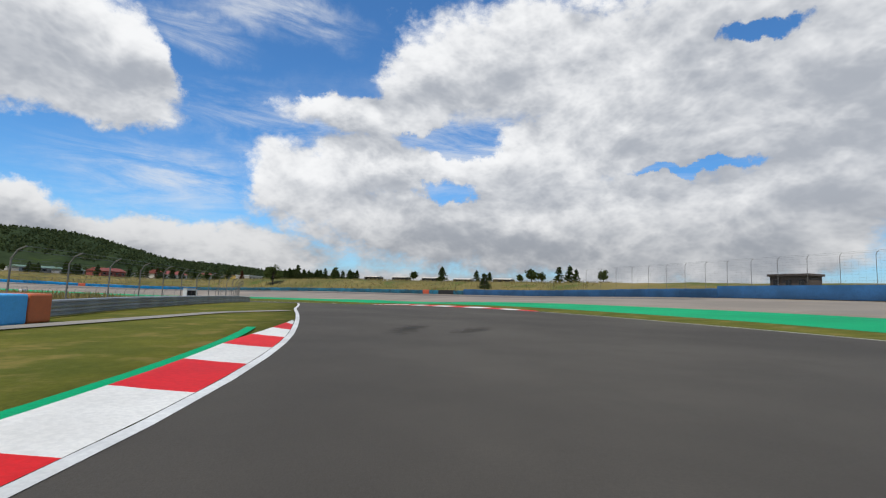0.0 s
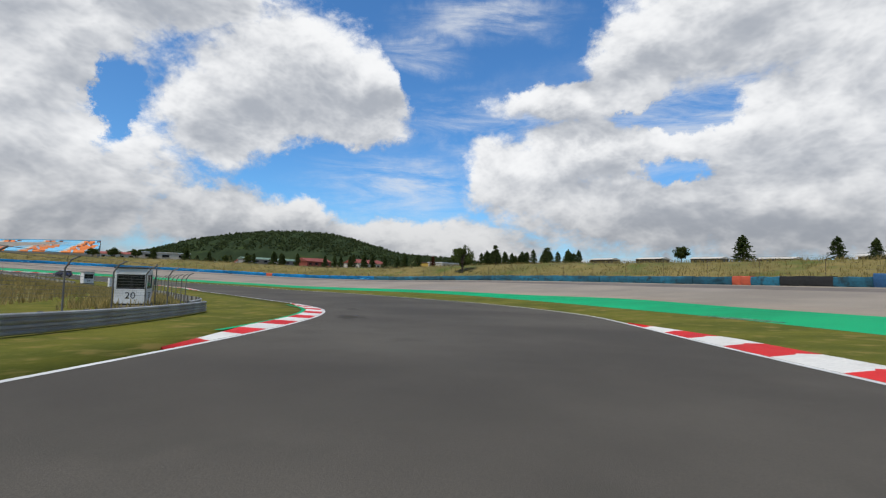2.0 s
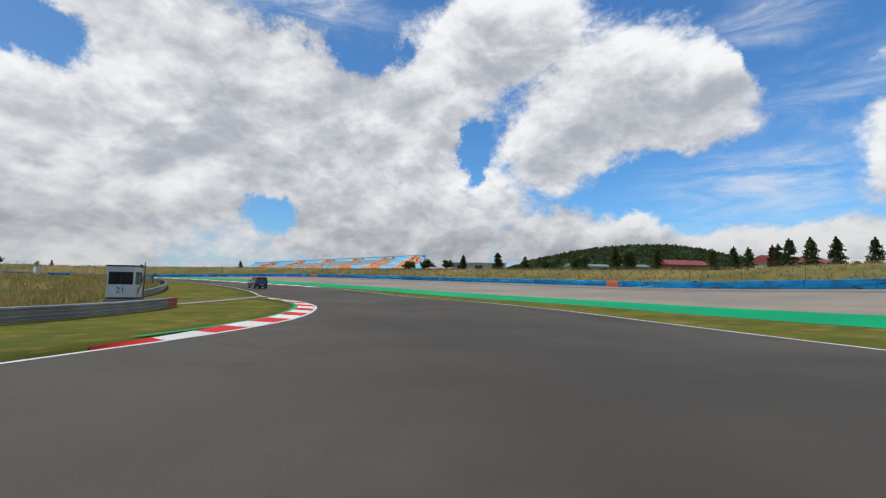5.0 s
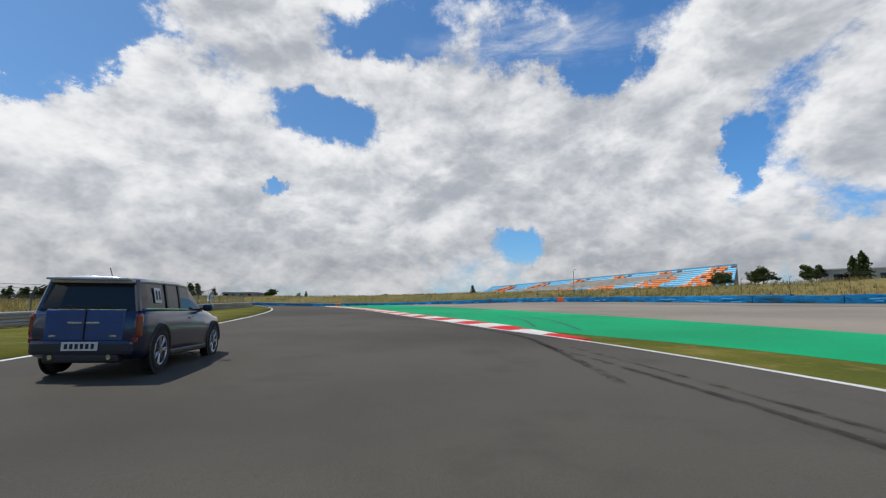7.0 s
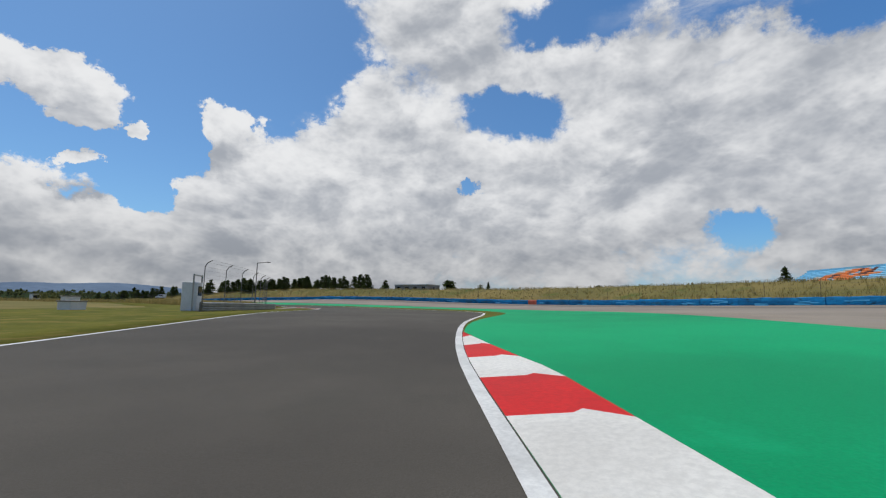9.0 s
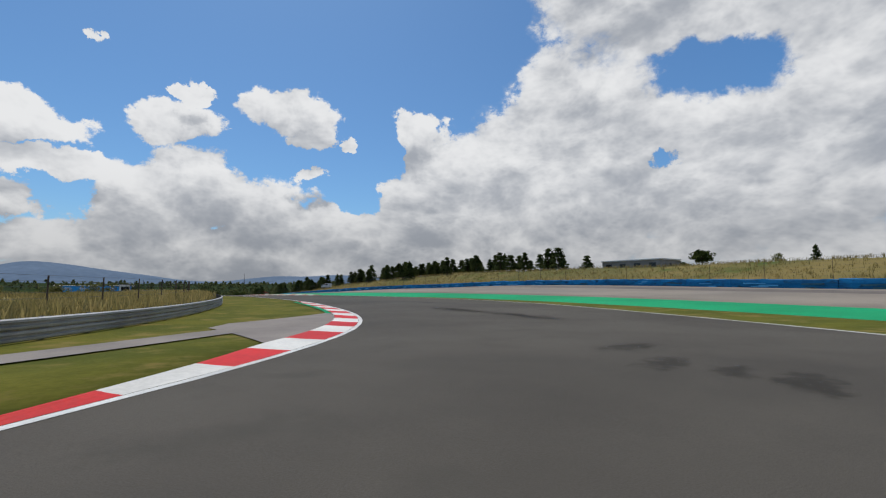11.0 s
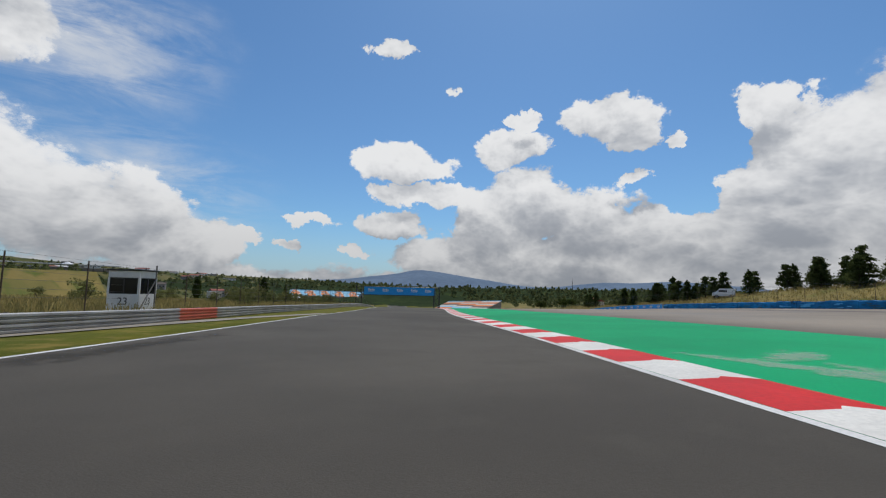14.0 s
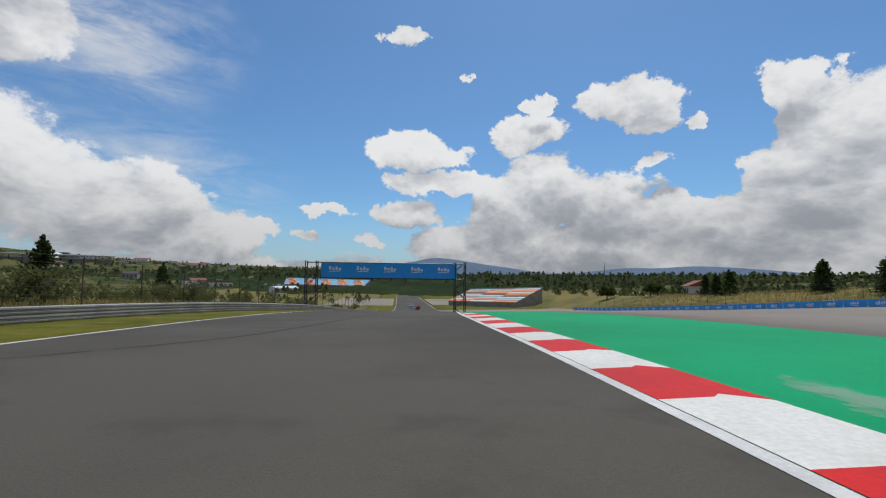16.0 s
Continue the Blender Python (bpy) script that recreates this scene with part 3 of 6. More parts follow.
def kerb(edge, side, s0, s1, width, label, stepped=False, length=2.0):
    """Red and white blocks along an edge; each block is a piece of its own."""
    ob = empty("kerb", Matrix(), label=label, category="kerb", kind="structure")
    s, k = s0, 0
    us = (0.0, 0.58, 0.70, 1.0) if stepped else (0.0, 0.5, 0.85, 1.0)
    shift = (0.0, 0.0, 0.14, -0.28) if stepped else (0.0, 0.0, 0.0, 0.0)
    rise = (0.006, 0.030, 0.032, 0.055) if stepped else (0.006, 0.03, 0.055, 0.06)
    while s < s1:
        e_ = min(s + length, s1)
        verts = []
        for a in (s, (s + e_) / 2, e_):
            taper = min(1.0, (a - s0) / 7 + 0.04, (s1 - a) / 7 + 0.04)
            for u, sh, z in zip(us, shift, rise):
                a2 = a + sh
                verts.append(spot(a2, float(edge(a2)) + side * u * width * taper, z))
            low = spot(a + shift[-1], float(edge(a)) + side * (width * taper + 0.02), -0.06)
            verts.append(low)
        faces = [(i * 5 + j, i * 5 + j + 1, (i + 1) * 5 + j + 1, (i + 1) * 5 + j) for i in range(2) for j in range(4)]
        mesh_ob("kerb_block", verts, faces, KERB_RED if k % 2 == 0 else KERB_WHITE, ob)
        s, k = e_, k + 1
    return ob


inside = "red and white painted concrete kerb at a left-hand apex"
outside = "red and white stepped kerb on the outside of the turn"
kerb(left_edge, -1, -30.8, 16.5, 0.95, inside)
kerb(left_edge, -1, 67, 98, 0.95, inside)
kerb(left_edge, -1, 144.4, 179, 0.95, inside)
kerb(left_edge, -1, 311, 351, 0.95, inside)
kerb(right_edge, 1, 35, 77, 1.1, outside, True)
kerb(right_edge, 1, 202.7, 264, 1.15, outside, True)
kerb(right_edge, 1, 379.3, 498, 1.1, outside, True)
for a, b_ in ((-30, 14.5), (72, 95), (147, 176), (331, 348)):
    strip("green_edging", lambda s: left_edge(s) - 1.22, lambda s: left_edge(s) - 0.95, a, b_, 1.5, 1, 0.035, GREEN, label="green painted edging behind a kerb", category="edging", kind="structure")

# ---------------------------------------------------------------- guard rails
def polyline(points, spacing):
    """Even stations along a table of (s, o)."""
    t = np.array(points, float)
    s = np.arange(t[0, 0], t[-1, 0] + spacing * 0.5, spacing)
    return s, smooth_table(points, s) if len(points) > 2 else np.interp(s, t[:, 0], t[:, 1])


RAIL_PROFILE = [(-0.02, -0.155), (0.045, -0.12), (0.05, -0.055), (-0.015, -0.02), (-0.015, 0.02), (0.05, 0.055), (0.045, 0.12), (-0.02, 0.155), (-0.035, 0.155), (-0.035, -0.155)]


def guard_rail(points, label, rails=2, orange=()):
    """Stacked corrugated rails on posts; the traffic side faces the track."""
    top = empty("guard_rail", Matrix(), label=label, category="guard rail")
    s, o = polyline(points, 2.0)
    n = len(RAIL_PROFILE)
    for k in range(rails):
        zc = 0.145 + 0.275 * k
        verts = [spot(a, c + dx, zc + dz * 0.86) for a, c in zip(s, o) for dx, dz in RAIL_PROFILE]
        faces = [(i * n + j, i * n + (j + 1) % n, (i + 1) * n + (j + 1) % n, (i + 1) * n + j) for i in range(len(s) - 1) for j in range(n)]
        slots = [1 if any(a <= s[i] < b_ for a, b_ in orange) else 0 for i in range(len(s) - 1) for j in range(n)]
        mesh_ob("rail", verts, faces, [STEEL, ORANGE_RED], top, slots=slots)
    post = None
    for a, c in zip(s[::1], o[::1]):
        p = spot(a, c - 0.10, 0.0)
        m = Matrix.Translation(p) @ pose(0, 0, 0, 0, 0, yaw_at(a))
        if post is None:
            bm = box(0, 0, 0.20, 0.10, 0.07, 0.74)
            post = part("post", bm, POST, top)
            post.matrix_world = m
        else:
            q = new("post", post.data)
            q.parent, q.matrix_world = top, m
    return top


grey_rail = "grey corrugated steel guard rail of stacked beams on the grass"
guard_rail([(14.6, -11.2), (21, -12.0), (30, -12.2), (50, -10.9), (66, -9.8), (84, -9.1)], grey_rail)
guard_rail([(84.5, -9.9), (92, -10.4), (99, -11.9), (118, -14.5), (137, -16.5), (146, -15.8)], grey_rail)
guard_rail([(147, -13.5), (158, -11.9), (166, -11.6)], "grey steel guard rail with an orange-red end", orange=((162.5, 170),))
guard_rail([(171, -16.5), (185, -15.5), (202, -14.6), (218, -13.6), (233, -12.8), (244, -11.2), (260, -9.6)], grey_rail)
guard_rail([(280, -12.0), (296, -10.2), (309, -9.2), (325, -9.1), (342, -9.4), (360, -10.1), (371, -9.9)], "grey steel guard rail with an orange-red section", orange=((307, 311.5),))
guard_rail([(372, -10.4), (402, -11.0), (411, -10.9), (428, -12.0), (444, -12.5), (477, -13.5), (510, -13.5), (560, -14.0), (606, -15.0)],
           "long grey steel guard rail with an orange-red panel", orange=((413, 416.5),))


def foam_block(s, o):
    """Blue and orange energy block at the start of a rail."""
    top = empty("foam_barrier", Matrix.Translation(spot(s, o)) @ pose(0, 0, 0, 0, 0, yaw_at(s)), label="light blue and orange foam crash barrier on grass", category="crash barrier")
    part("blue_block", box(0, -1.25, 0.39, 0.9, 2.5, 0.78, 0.05), SKY_BLUE, top, "light blue block")
    part("orange_block", box(0, 0.42, 0.39, 0.92, 0.8, 0.78, 0.05), ORANGE, top, "orange end block")
    return top


foam_block(12.9, -10.7)


# ---------------------------------------------------------------- debris fences
def debris_fence(points, label, spacing=4.0, height=3.1, curved=True, mat=POST, wires=9, mesh=True):
    """Posts with tops bent towards the track, and wire between them."""
    top = empty("fence", Matrix(), label=label, category="fence")
    s, o = polyline(points, spacing)
    bm = bmesh.new()
    rod_bm(bm, (0, 0, -0.2), (0, 0, height), 0.028, 6)
    if curved:
        rod_bm(bm, (0, 0, height), (0.16, 0, height + 0.28), 0.03, 6)
        rod_bm(bm, (0.16, 0, height + 0.28), (0.42, 0, height + 0.42), 0.03, 6)
    post = part("post", bm, mat, top)
    post.matrix_world = Matrix.Translation(spot(s[0], o[0])) @ pose(0, 0, 0, 0, 0, yaw_at(s[0]))
    for a, c in list(zip(s, o))[1:]:
        q = new("post", post.data)
        q.parent = top
        q.matrix_world = Matrix.Translation(spot(a, c)) @ pose(0, 0, 0, 0.0, 0, yaw_at(a))
    s2, o2 = polyline(points, spacing / 2)
    verts, faces = [], []

    def thread(line, r):
        base = len(verts)
        for p in line:
            verts.extend([(p[0], p[1], p[2] - r), (p[0], p[1], p[2] + r)])
        faces.extend([(base + 2 * i, base + 2 * i + 2, base + 2 * i + 3, base + 2 * i + 1) for i in range(len(line) - 1)])

    for k in range(wires):
        thread(spot(s2, o2, 0.9 + (height - 0.9) * k / (wires - 1)), 0.0045)
    if curved:
        for dx, dz in ((0.16, 0.28), (0.42, 0.42)):
            thread(spot(s2, o2 + dx, height + dz), 0.007)
    if mesh:
        length = s[-1] - s[0]
        for k in range(int(length / 0.45)):
            a = s[0] + k * 0.45
            c = float(np.interp(a, s2, o2))
            p = spot(a, c)
            w_ = step[int(np.clip(a + 90, 0, len(step) - 1))] * 0.0035
            base = len(verts)
            verts.extend([(p[0] - w_[0], p[1] - w_[1], p[2] + 0.9), (p[0] + w_[0], p[1] + w_[1], p[2] + 0.9),
                          (p[0] + w_[0], p[1] + w_[1], p[2] + height), (p[0] - w_[0], p[1] - w_[1], p[2] + height)])
            faces.append((base, base + 1, base + 2, base + 3))
    mesh_ob("wire_mesh", verts, faces, WIRE, top)
    return top


tall = "tall wire debris fence with bent-over steel posts behind a guard rail"
debris_fence([(16, -13.0), (21, -13.2), (30, -13.3), (50, -12.0), (66, -11.0), (82, -10.6)], tall, height=1.8, spacing=3.2)
debris_fence([(91, -11.2), (99, -12.9), (118, -15.5), (137, -17.4), (146, -16.7)], tall, height=1.75, spacing=3.2)
debris_fence([(176, -17.0), (202, -15.8), (218, -14.8), (233, -14.0), (244, -12.4), (259, -10.8)], tall, height=1.15, spacing=3.2)
debris_fence([(283, -12.8), (296, -11.2), (309, -10.2), (316, -10.2)], tall, height=2.9)
debris_fence([(322, -12.5), (342, -12.0), (360, -12.5), (372, -13.0), (398, -14.5)], "low wire fence on dark posts in dry grass", height=1.7, curved=False, mat=RUST, wires=5, mesh=False)
debris_fence([(398, -14.5), (412, -15.0), (428, -15.0), (460, -15.5), (500, -15.8), (560, -16.4), (604, -17.5)], "wire fence on dark posts above the guard rail", height=2.5, curved=False, mat=RUST, wires=6, mesh=False)
debris_fence([(2, 49.9), (64, 49.9)], "tall wire debris fence standing on the blue wall", spacing=2.3, height=4.9, wires=13)
debris_fence([(66, 52.5), (100, 52.5), (160, 52.5), (220, 52.5), (280, 52.5), (340, 52.5), (400, 52.5), (460, 52.5), (520, 52.5), (600, 52.5)],
             "long wire fence on rusty posts along a dry grass bank", spacing=5.0, height=2.5, curved=True, mat=RUST, wires=5, mesh=False)


# ---------------------------------------------------------------- tyre wall with belts on the outside
def belt_wall():
    """Upright stacks behind a hanging belt, a unit each; the belt bulges a little from stack to stack."""
    rnd = random.Random(5)
    s = 46.0
    while s < 486.0:
        length = rnd.uniform(3.4, 4.6)
        e_ = min(s + length, 486.0)
        stop = [c for c in (89.0, 95.0, 187.7, 261.6, 326.0) if s < c - 0.05 < e_]
        if stop:
            e_ = stop[0] - 0.03
        if abs(s - 89.0) < 0.2:
            kind = "black"
        elif min(abs(s - c) for c in (95.0, 187.7, 261.6, 326.0)) < 0.2:
            kind = "orange"
        elif s < 84:
            kind = "dark"
        elif s < 160:
            kind = "teal"
        else:
            kind = "blue"
        mat = {"black": RUBBER, "orange": ORANGE_RED, "dark": BLUE_DARK, "teal": TEAL_BELT, "blue": BLUE_BELT}[kind]
        words = {"black": "black rubber tyre wall section", "orange": "orange-red marker section of a tyre wall", "dark": "dark blue solid belt of a tyre wall on asphalt",
                 "teal": "weathered teal rubber belt over a tyre wall", "blue": "worn bright blue belt over a tyre wall"}[kind]
        if kind == "orange":
            e_ = min(e_, s + 1.6)
        top_z = 1.12 + rnd.uniform(-0.05, 0.05) + (0.25 if kind == "dark" else 0)
        m = 5
        verts, rows_ = [], [(0.0, 0.0), (-0.05, 0.25), (-0.07, 0.62), (-0.04, 0.92), (0.02, 1.0), (0.75, 1.0), (0.75, 0.0)]
        for i in range(m + 1):
            a = s + (e_ - s) * i / m
            bulge = 0.05 * math.sin(i * 2.3 + s) if kind != "dark" else 0.0
            for dx, fz in rows_:
                verts.append(spot(a, BARRIER_O + dx + (bulge if 0 < fz < 1 and dx < 0.5 else 0), fz * (top_z + 0.03 * math.sin(i * 1.9 + s * 3))))
        c = len(rows_)
        faces = [(i * c + j, i * c + (j + 1) % c, (i + 1) * c + (j + 1) % c, (i + 1) * c + j) for i in range(m) for j in range(c)]
        faces += [tuple(range(c)), tuple(m * c + j for j in range(c - 1, -1, -1))]
        ob = empty("tyre_wall_unit", Matrix(), label=words, category="tyre wall", group="tyre wall units")
        mesh_ob("belt", verts, faces, mat, ob, smooth=False)
        if kind in ("blue", "teal") and rnd.random() < 0.8:
            verts, faces = [], []
            for q in range(rnd.randint(2, 4)):
                a0 = s + rnd.uniform(0.1, 0.6) * (e_ - s)
                a1 = min(e_ - 0.05, a0 + rnd.uniform(0.5, 1.6))
                z0 = rnd.uniform(0.1, 0.75)
                base = len(verts)
                for a in (a0, a1):
                    for z_ in (z0, z0 + rnd.uniform(0.06, 0.2)):
                        verts.append(spot(a, BARRIER_O - 0.135, z_))
                faces.append((base, base + 2, base + 3, base + 1))
            mesh_ob("patch", verts, faces, SKY_BLUE if kind == "blue" and rnd.random() < 0.6 else TEAL_BELT, ob, "paler patch on the belt")
        s = e_ + 0.03


belt_wall()
strip("wall", const(48.5), const(49.3), -60, 46.0, 2.0, 1, 1.75, BLUE_DARK, skirt=1.6, label="dark blue painted wall at the edge of the run-off", category="wall", kind="structure")


def mark_bm(w, h):
    """A plain white mark: four rounded blocks over a slanting underline."""
    bm = bmesh.new()
    for k in range(4):
        tall_ = h * (0.62 if k in (0, 2) else 0.42)
        box_bm(bm, w * (-0.36 + 0.24 * k), 0, h * 0.02 + tall_ / 2 - h * 0.06, w * 0.17, 0.03, tall_, 0.012)
    bmesh.ops.create_cube(bm, size=1.0, matrix=Matrix.Translation((0, 0, -h * 0.28)) @ Matrix.Rotation(-0.10, 4, "Y") @ Matrix.Diagonal((w * 0.8, 0.03, h * 0.13, 1)))
    return bm


def banner_boards():
    """Blue boards with white marks along the barrier of the straight."""
    rnd = random.Random(9)
    s = 486.5
    while s < 610:
        e_ = s + 3.0
        a, b_ = spot(s + 0.02, 48.5), spot(e_ - 0.02, 48.5)
        d = Vector(b_ - a)
        yaw = math.atan2(d.y, d.x)
        m = Matrix.Translation((a + b_) / 2) @ Matrix.Rotation(yaw, 4, "Z") @ Matrix.Rotation(-math.atan2(d.z, math.hypot(d.x, d.y)), 4, "Y")
        top = empty("advert_board", m, label="blue advertising board with a white mark, on barrier", category="advert board", group="boards along the straight")
        part("panel", box(0, 0, 0.55, 2.95, 0.08, 1.1, 0.015), BANNER, top)
        for y_ in (0.05, -0.05):
            part("mark", mark_bm(1.25, 0.5), WHITE, top, "white mark").location = (0.05, y_, 0.58)
        s = e_


banner_boards()


# ---------------------------------------------------------------- concrete paths across the verges
def path_strip(points, width, label, mat=CONCRETE):
    t = np.array(points, float)
    dist_ = np.concatenate([[0], np.cumsum(np.hypot(np.diff(t[:, 0]), np.diff(t[:, 1])))])
    u = np.linspace(0, dist_[-1], 14)
    s, o = np.interp(u, dist_, t[:, 0]), np.interp(u, dist_, t[:, 1])
    mid = spot(s, o, 0.0)[:, :2]
    d = np.gradient(mid, axis=0)
    nrm = np.stack([-d[:, 1], d[:, 0]], -1) / np.linalg.norm(d, axis=1)[:, None] * width / 2
    z = spot(s, o, 0.022)[:, 2]
    verts = [(*(p + q), h) for p, q, h in zip(mid, nrm, z)] + [(*(p - q), h) for p, q, h in zip(mid, nrm, z)]
    n = len(u)
    ob = mesh_ob("path", verts, [(i, i + 1, n + i + 1, n + i) for i in range(n - 1)], mat)
    tagged(ob, label, "path", kind="structure")


path_strip([(25, -6.0), (21, -8.2), (10.5, -10.0)], 0.8, "pale concrete service path across the grass")
path_strip([(180, -7.0), (174, -9.6), (167, -12.2)], 0.9, "pale concrete service path across the grass")
path_strip([(325, -3.6), (321, -5.6), (313, -8.2), (306, -8.9)], 1.2, "brown-grey paved path from the kerb to the rail", APRON)
path_strip([(430, -8.4), (420, -10.0), (404, -11.0)], 1.0, "pale concrete service path across the grass")
strip("paved_apron", lambda s: left_edge(s) - 3.6 * np.clip((s - 318) / 5, 0, 1) * np.clip((332 - s) / 7, 0, 1) - 0.9, lambda s: left_edge(s) - 0.9, 318, 332, 1.0, 2, 0.018, APRON,
      label="grey paved apron behind the kerb", category="apron", kind="structure")


# ---------------------------------------------------------------- rubber marks
MARK = material("rubber_mark", (0.036, 0.035, 0.035), (0.028, 0.028, 0.028), scale=0.8, fine=20.0, rough=0.7, bump=0.1)
MARK_GREEN = material("rubber_on_green", (0.010, 0.060, 0.034), (0.008, 0.10, 0.05), scale=1.4, fine=20.0, rough=0.7, bump=0.1)


def skid(points, width, mat, label):
    t = np.array(points, float)
    u = np.linspace(0, len(t) - 1, 24)
    s, o = np.interp(u, range(len(t)), t[:, 0]), np.interp(u, range(len(t)), t[:, 1])
    k = np.ones(5) / 5
    s[2:-2], o[2:-2] = np.convolve(s, k, "valid"), np.convolve(o, k, "valid")
    a, b_ = spot(s, o - width / 2, 0.009), spot(s, o + width / 2, 0.009)
    n = len(s)
    ob = mesh_ob("tyre_mark", np.concatenate([a, b_]), [(i, i + 1, n + i + 1, n + i) for i in range(n - 1)], mat)
    return tagged(ob, label, "tyre mark", kind="structure")


for pts, w_ in (([(252.0, 3.5), (247.5, 3.0), (243.3, 3.1), (241.2, 3.5), (239.6, 4.3), (237, 6.0)], 0.13), ([(252.2, 4.4), (248.2, 4.0), (244.9, 5.4), (243.5, 6.6), (242, 8.0), (239.5, 10.6)], 0.11),
                ([(252.6, 5.6), (249.3, 5.4), (245.6, 6.5), (244.2, 7.3), (242.6, 8.8), (240.4, 11.0)], 0.11), ([(243.6, 3.7), (242.5, 4.0), (241.2, 4.35), (240, 4.75), (238, 6.0)], 0.06),
                ([(208, 5.2), (213, 6.6), (219, 7.4)], 0.14), ([(206, 6.2), (212, 7.8), (218, 8.2)], 0.14)):
    skid(pts, w_, MARK_GREEN, "dark tyre mark curving over green paint")


def stain_material(name, tone, strength):
    """Rubber laid down in ragged streaks that fade out towards the rim of the patch."""
    m = bpy.data.materials.new(name)
    m.use_nodes = True
    n, l = nodes_of(m.node_tree)
    p = put(n, "ShaderNodeBsdfPrincipled", Roughness=0.8)
    p.inputs["Base Color"].default_value, p.inputs["Specular IOR Level"].default_value = (*tone, 1), 0.1
    where = n.new("ShaderNodeTexCoord").outputs["UV"]
    reach = vec_node(n, l, "LENGTH", vec_node(n, l, "SUBTRACT", where, (0.5, 0.5, 0.0)).outputs[0]).outputs["Value"]
    streaks = put(n, "ShaderNodeTexNoise", Scale=1.0, Detail=7.0, Roughness=0.68)
    l.new(vec_node(n, l, "MULTIPLY", n.new("ShaderNodeNewGeometry").outputs["Position"], (2.4, 2.4, 1.0)).outputs[0], streaks.inputs["Vector"])
    body = math_node(n, l, "SUBTRACT", streaks.outputs["Fac"], math_node(n, l, "MULTIPLY", reach, 0.55))
    mix = n.new("ShaderNodeMixShader")
    l.new(ramp(n, l, body, 0.20, 0.42, 0.0, strength), mix.inputs[0])
    l.new(n.new("ShaderNodeBsdfTransparent").outputs[0], mix.inputs[1])
    l.new(p.outputs[0], mix.inputs[2])
    l.new(mix.outputs[0], n.new("ShaderNodeOutputMaterial").inputs["Surface"])
    return m


STAIN = stain_material("ragged_stain", (0.024, 0.023, 0.022), 0.30)
RUBBER_TRACE = stain_material("faint_rubber", (0.026, 0.024, 0.022), 0.45)
PALE_WEAR = stain_material("worn_paint", (0.42, 0.50, 0.40), 0.42)
BARE_WEAR = stain_material("bare_paint", (0.16, 0.20, 0.13), 0.6)


def rubber_line(points, width):
    """A soft dark tyre line that wears out towards its ends."""
    ob = skid(points, width, RUBBER_TRACE, "faint dark rubber line on asphalt")
    layer = ob.data.uv_layers.new(name="UVMap")
    n = len(ob.data.vertices) // 2
    for k, loop in enumerate(ob.data.loops):
        i = loop.vertex_index
        layer.data[k].uv = (0.12 + 0.76 * (i % n) / (n - 1), 0.5 + (0.22 if i >= n else -0.22))


for pts, w_ in (([(168, 5.0), (176, 4.6), (182, 4.2), (188, 3.8), (194, 3.6), (202, 3.0)], 0.17), ([(168, 4.2), (177, 3.9), (183, 4.0), (187, 4.25), (192, 4.1), (201, 3.6)], 0.15),
                ([(196, 2.6), (204, 3.4), (212, 2.0)], 0.2), ([(472.5, -8.0), (474.5, -6.6), (477.3, -5.0), (482, -4.3), (494, -3.4)], 0.14)):
    rubber_line(pts, w_)


def oil_patch(s, o, length, width, turn=0.0, mat=None, label="ragged dark rubber stain on asphalt"):
    """A flat stain, turned against the way of the track."""
    verts, faces, uvs = [], [], []
    n = 8
    for i in range(n + 1):
        for j in range(n + 1):
            u, v = (i / n - 0.5) * length, (j / n - 0.5) * width
            c, d = math.cos(radians(turn)), math.sin(radians(turn))
            verts.append(spot(s + u * c - v * d, o + u * d + v * c, 0.010))
            uvs.append((i / n, j / n))
    faces = [(i * (n + 1) + j, (i + 1) * (n + 1) + j, (i + 1) * (n + 1) + j + 1, i * (n + 1) + j + 1) for i in range(n) for j in range(n)]
    ob = mesh_ob("stain", verts, faces, mat or STAIN)
    layer = ob.data.uv_layers.new(name="UVMap")
    for k, loop in enumerate(ob.data.loops):
        layer.data[k].uv = uvs[loop.vertex_index]
    tagged(ob, label, "stain", kind="structure")


for s, o, l_, w_, turn in ((330.5, 5.2, 11.5, 1.9, -12), (327.0, 6.2, 5.0, 1.6, -8), (333.5, 4.2, 5.0, 2.2, -10), (345, 5.8, 5.0, 1.4, -20), (14.6, -0.2, 4.6, 0.9, 16), (14.6, 1.8, 3.4, 1.0, 30), (317.0, 4.4, 2.6, 0.9, 60), (314.9, 3.9, 1.8, 0.8, 40), (314.1, 4.5, 1.6, 0.7, 30), (313.3, 4.9, 2.0, 0.9, 40),
                           (80.2, -1.8, 4.0, 1.6, 0), (88.4, -0.9, 3.0, 0.9, 5), (94.1, 10.2, 3.0, 0.8, 0), (404, -6.5, 9.0, 1.2, 2)):
    oil_patch(s, o, l_, w_, turn)
for s, o, l_, w_, turn in ((402.5, 6.6, 5.0, 1.0, -18), (400.0, 7.4, 6.0, 0.9, 6), (404.0, 7.8, 2.6, 1.2, 50), (471.5, 4.6, 2.4, 0.8, 10), (470.0, 6.0, 1.8, 0.5, 0), (447, 6.5, 3.5, 0.6, 4), (226, 8.8, 4.0, 0.5, 8)):
    oil_patch(s, o, l_, w_, turn, PALE_WEAR, "pale scuffed patch in green paint")
for s, o, l_, w_, turn in ((398.5, 9.6, 7.0, 2.0, 0), (76, 16.5, 5.0, 0.9, 10), (62, 17.5, 6.0, 1.4, 8), (108, 11.0, 4.0, 0.7, 0)):
    oil_patch(s, o, l_, w_, turn, BARE_WEAR, "worn brownish patch in green paint")

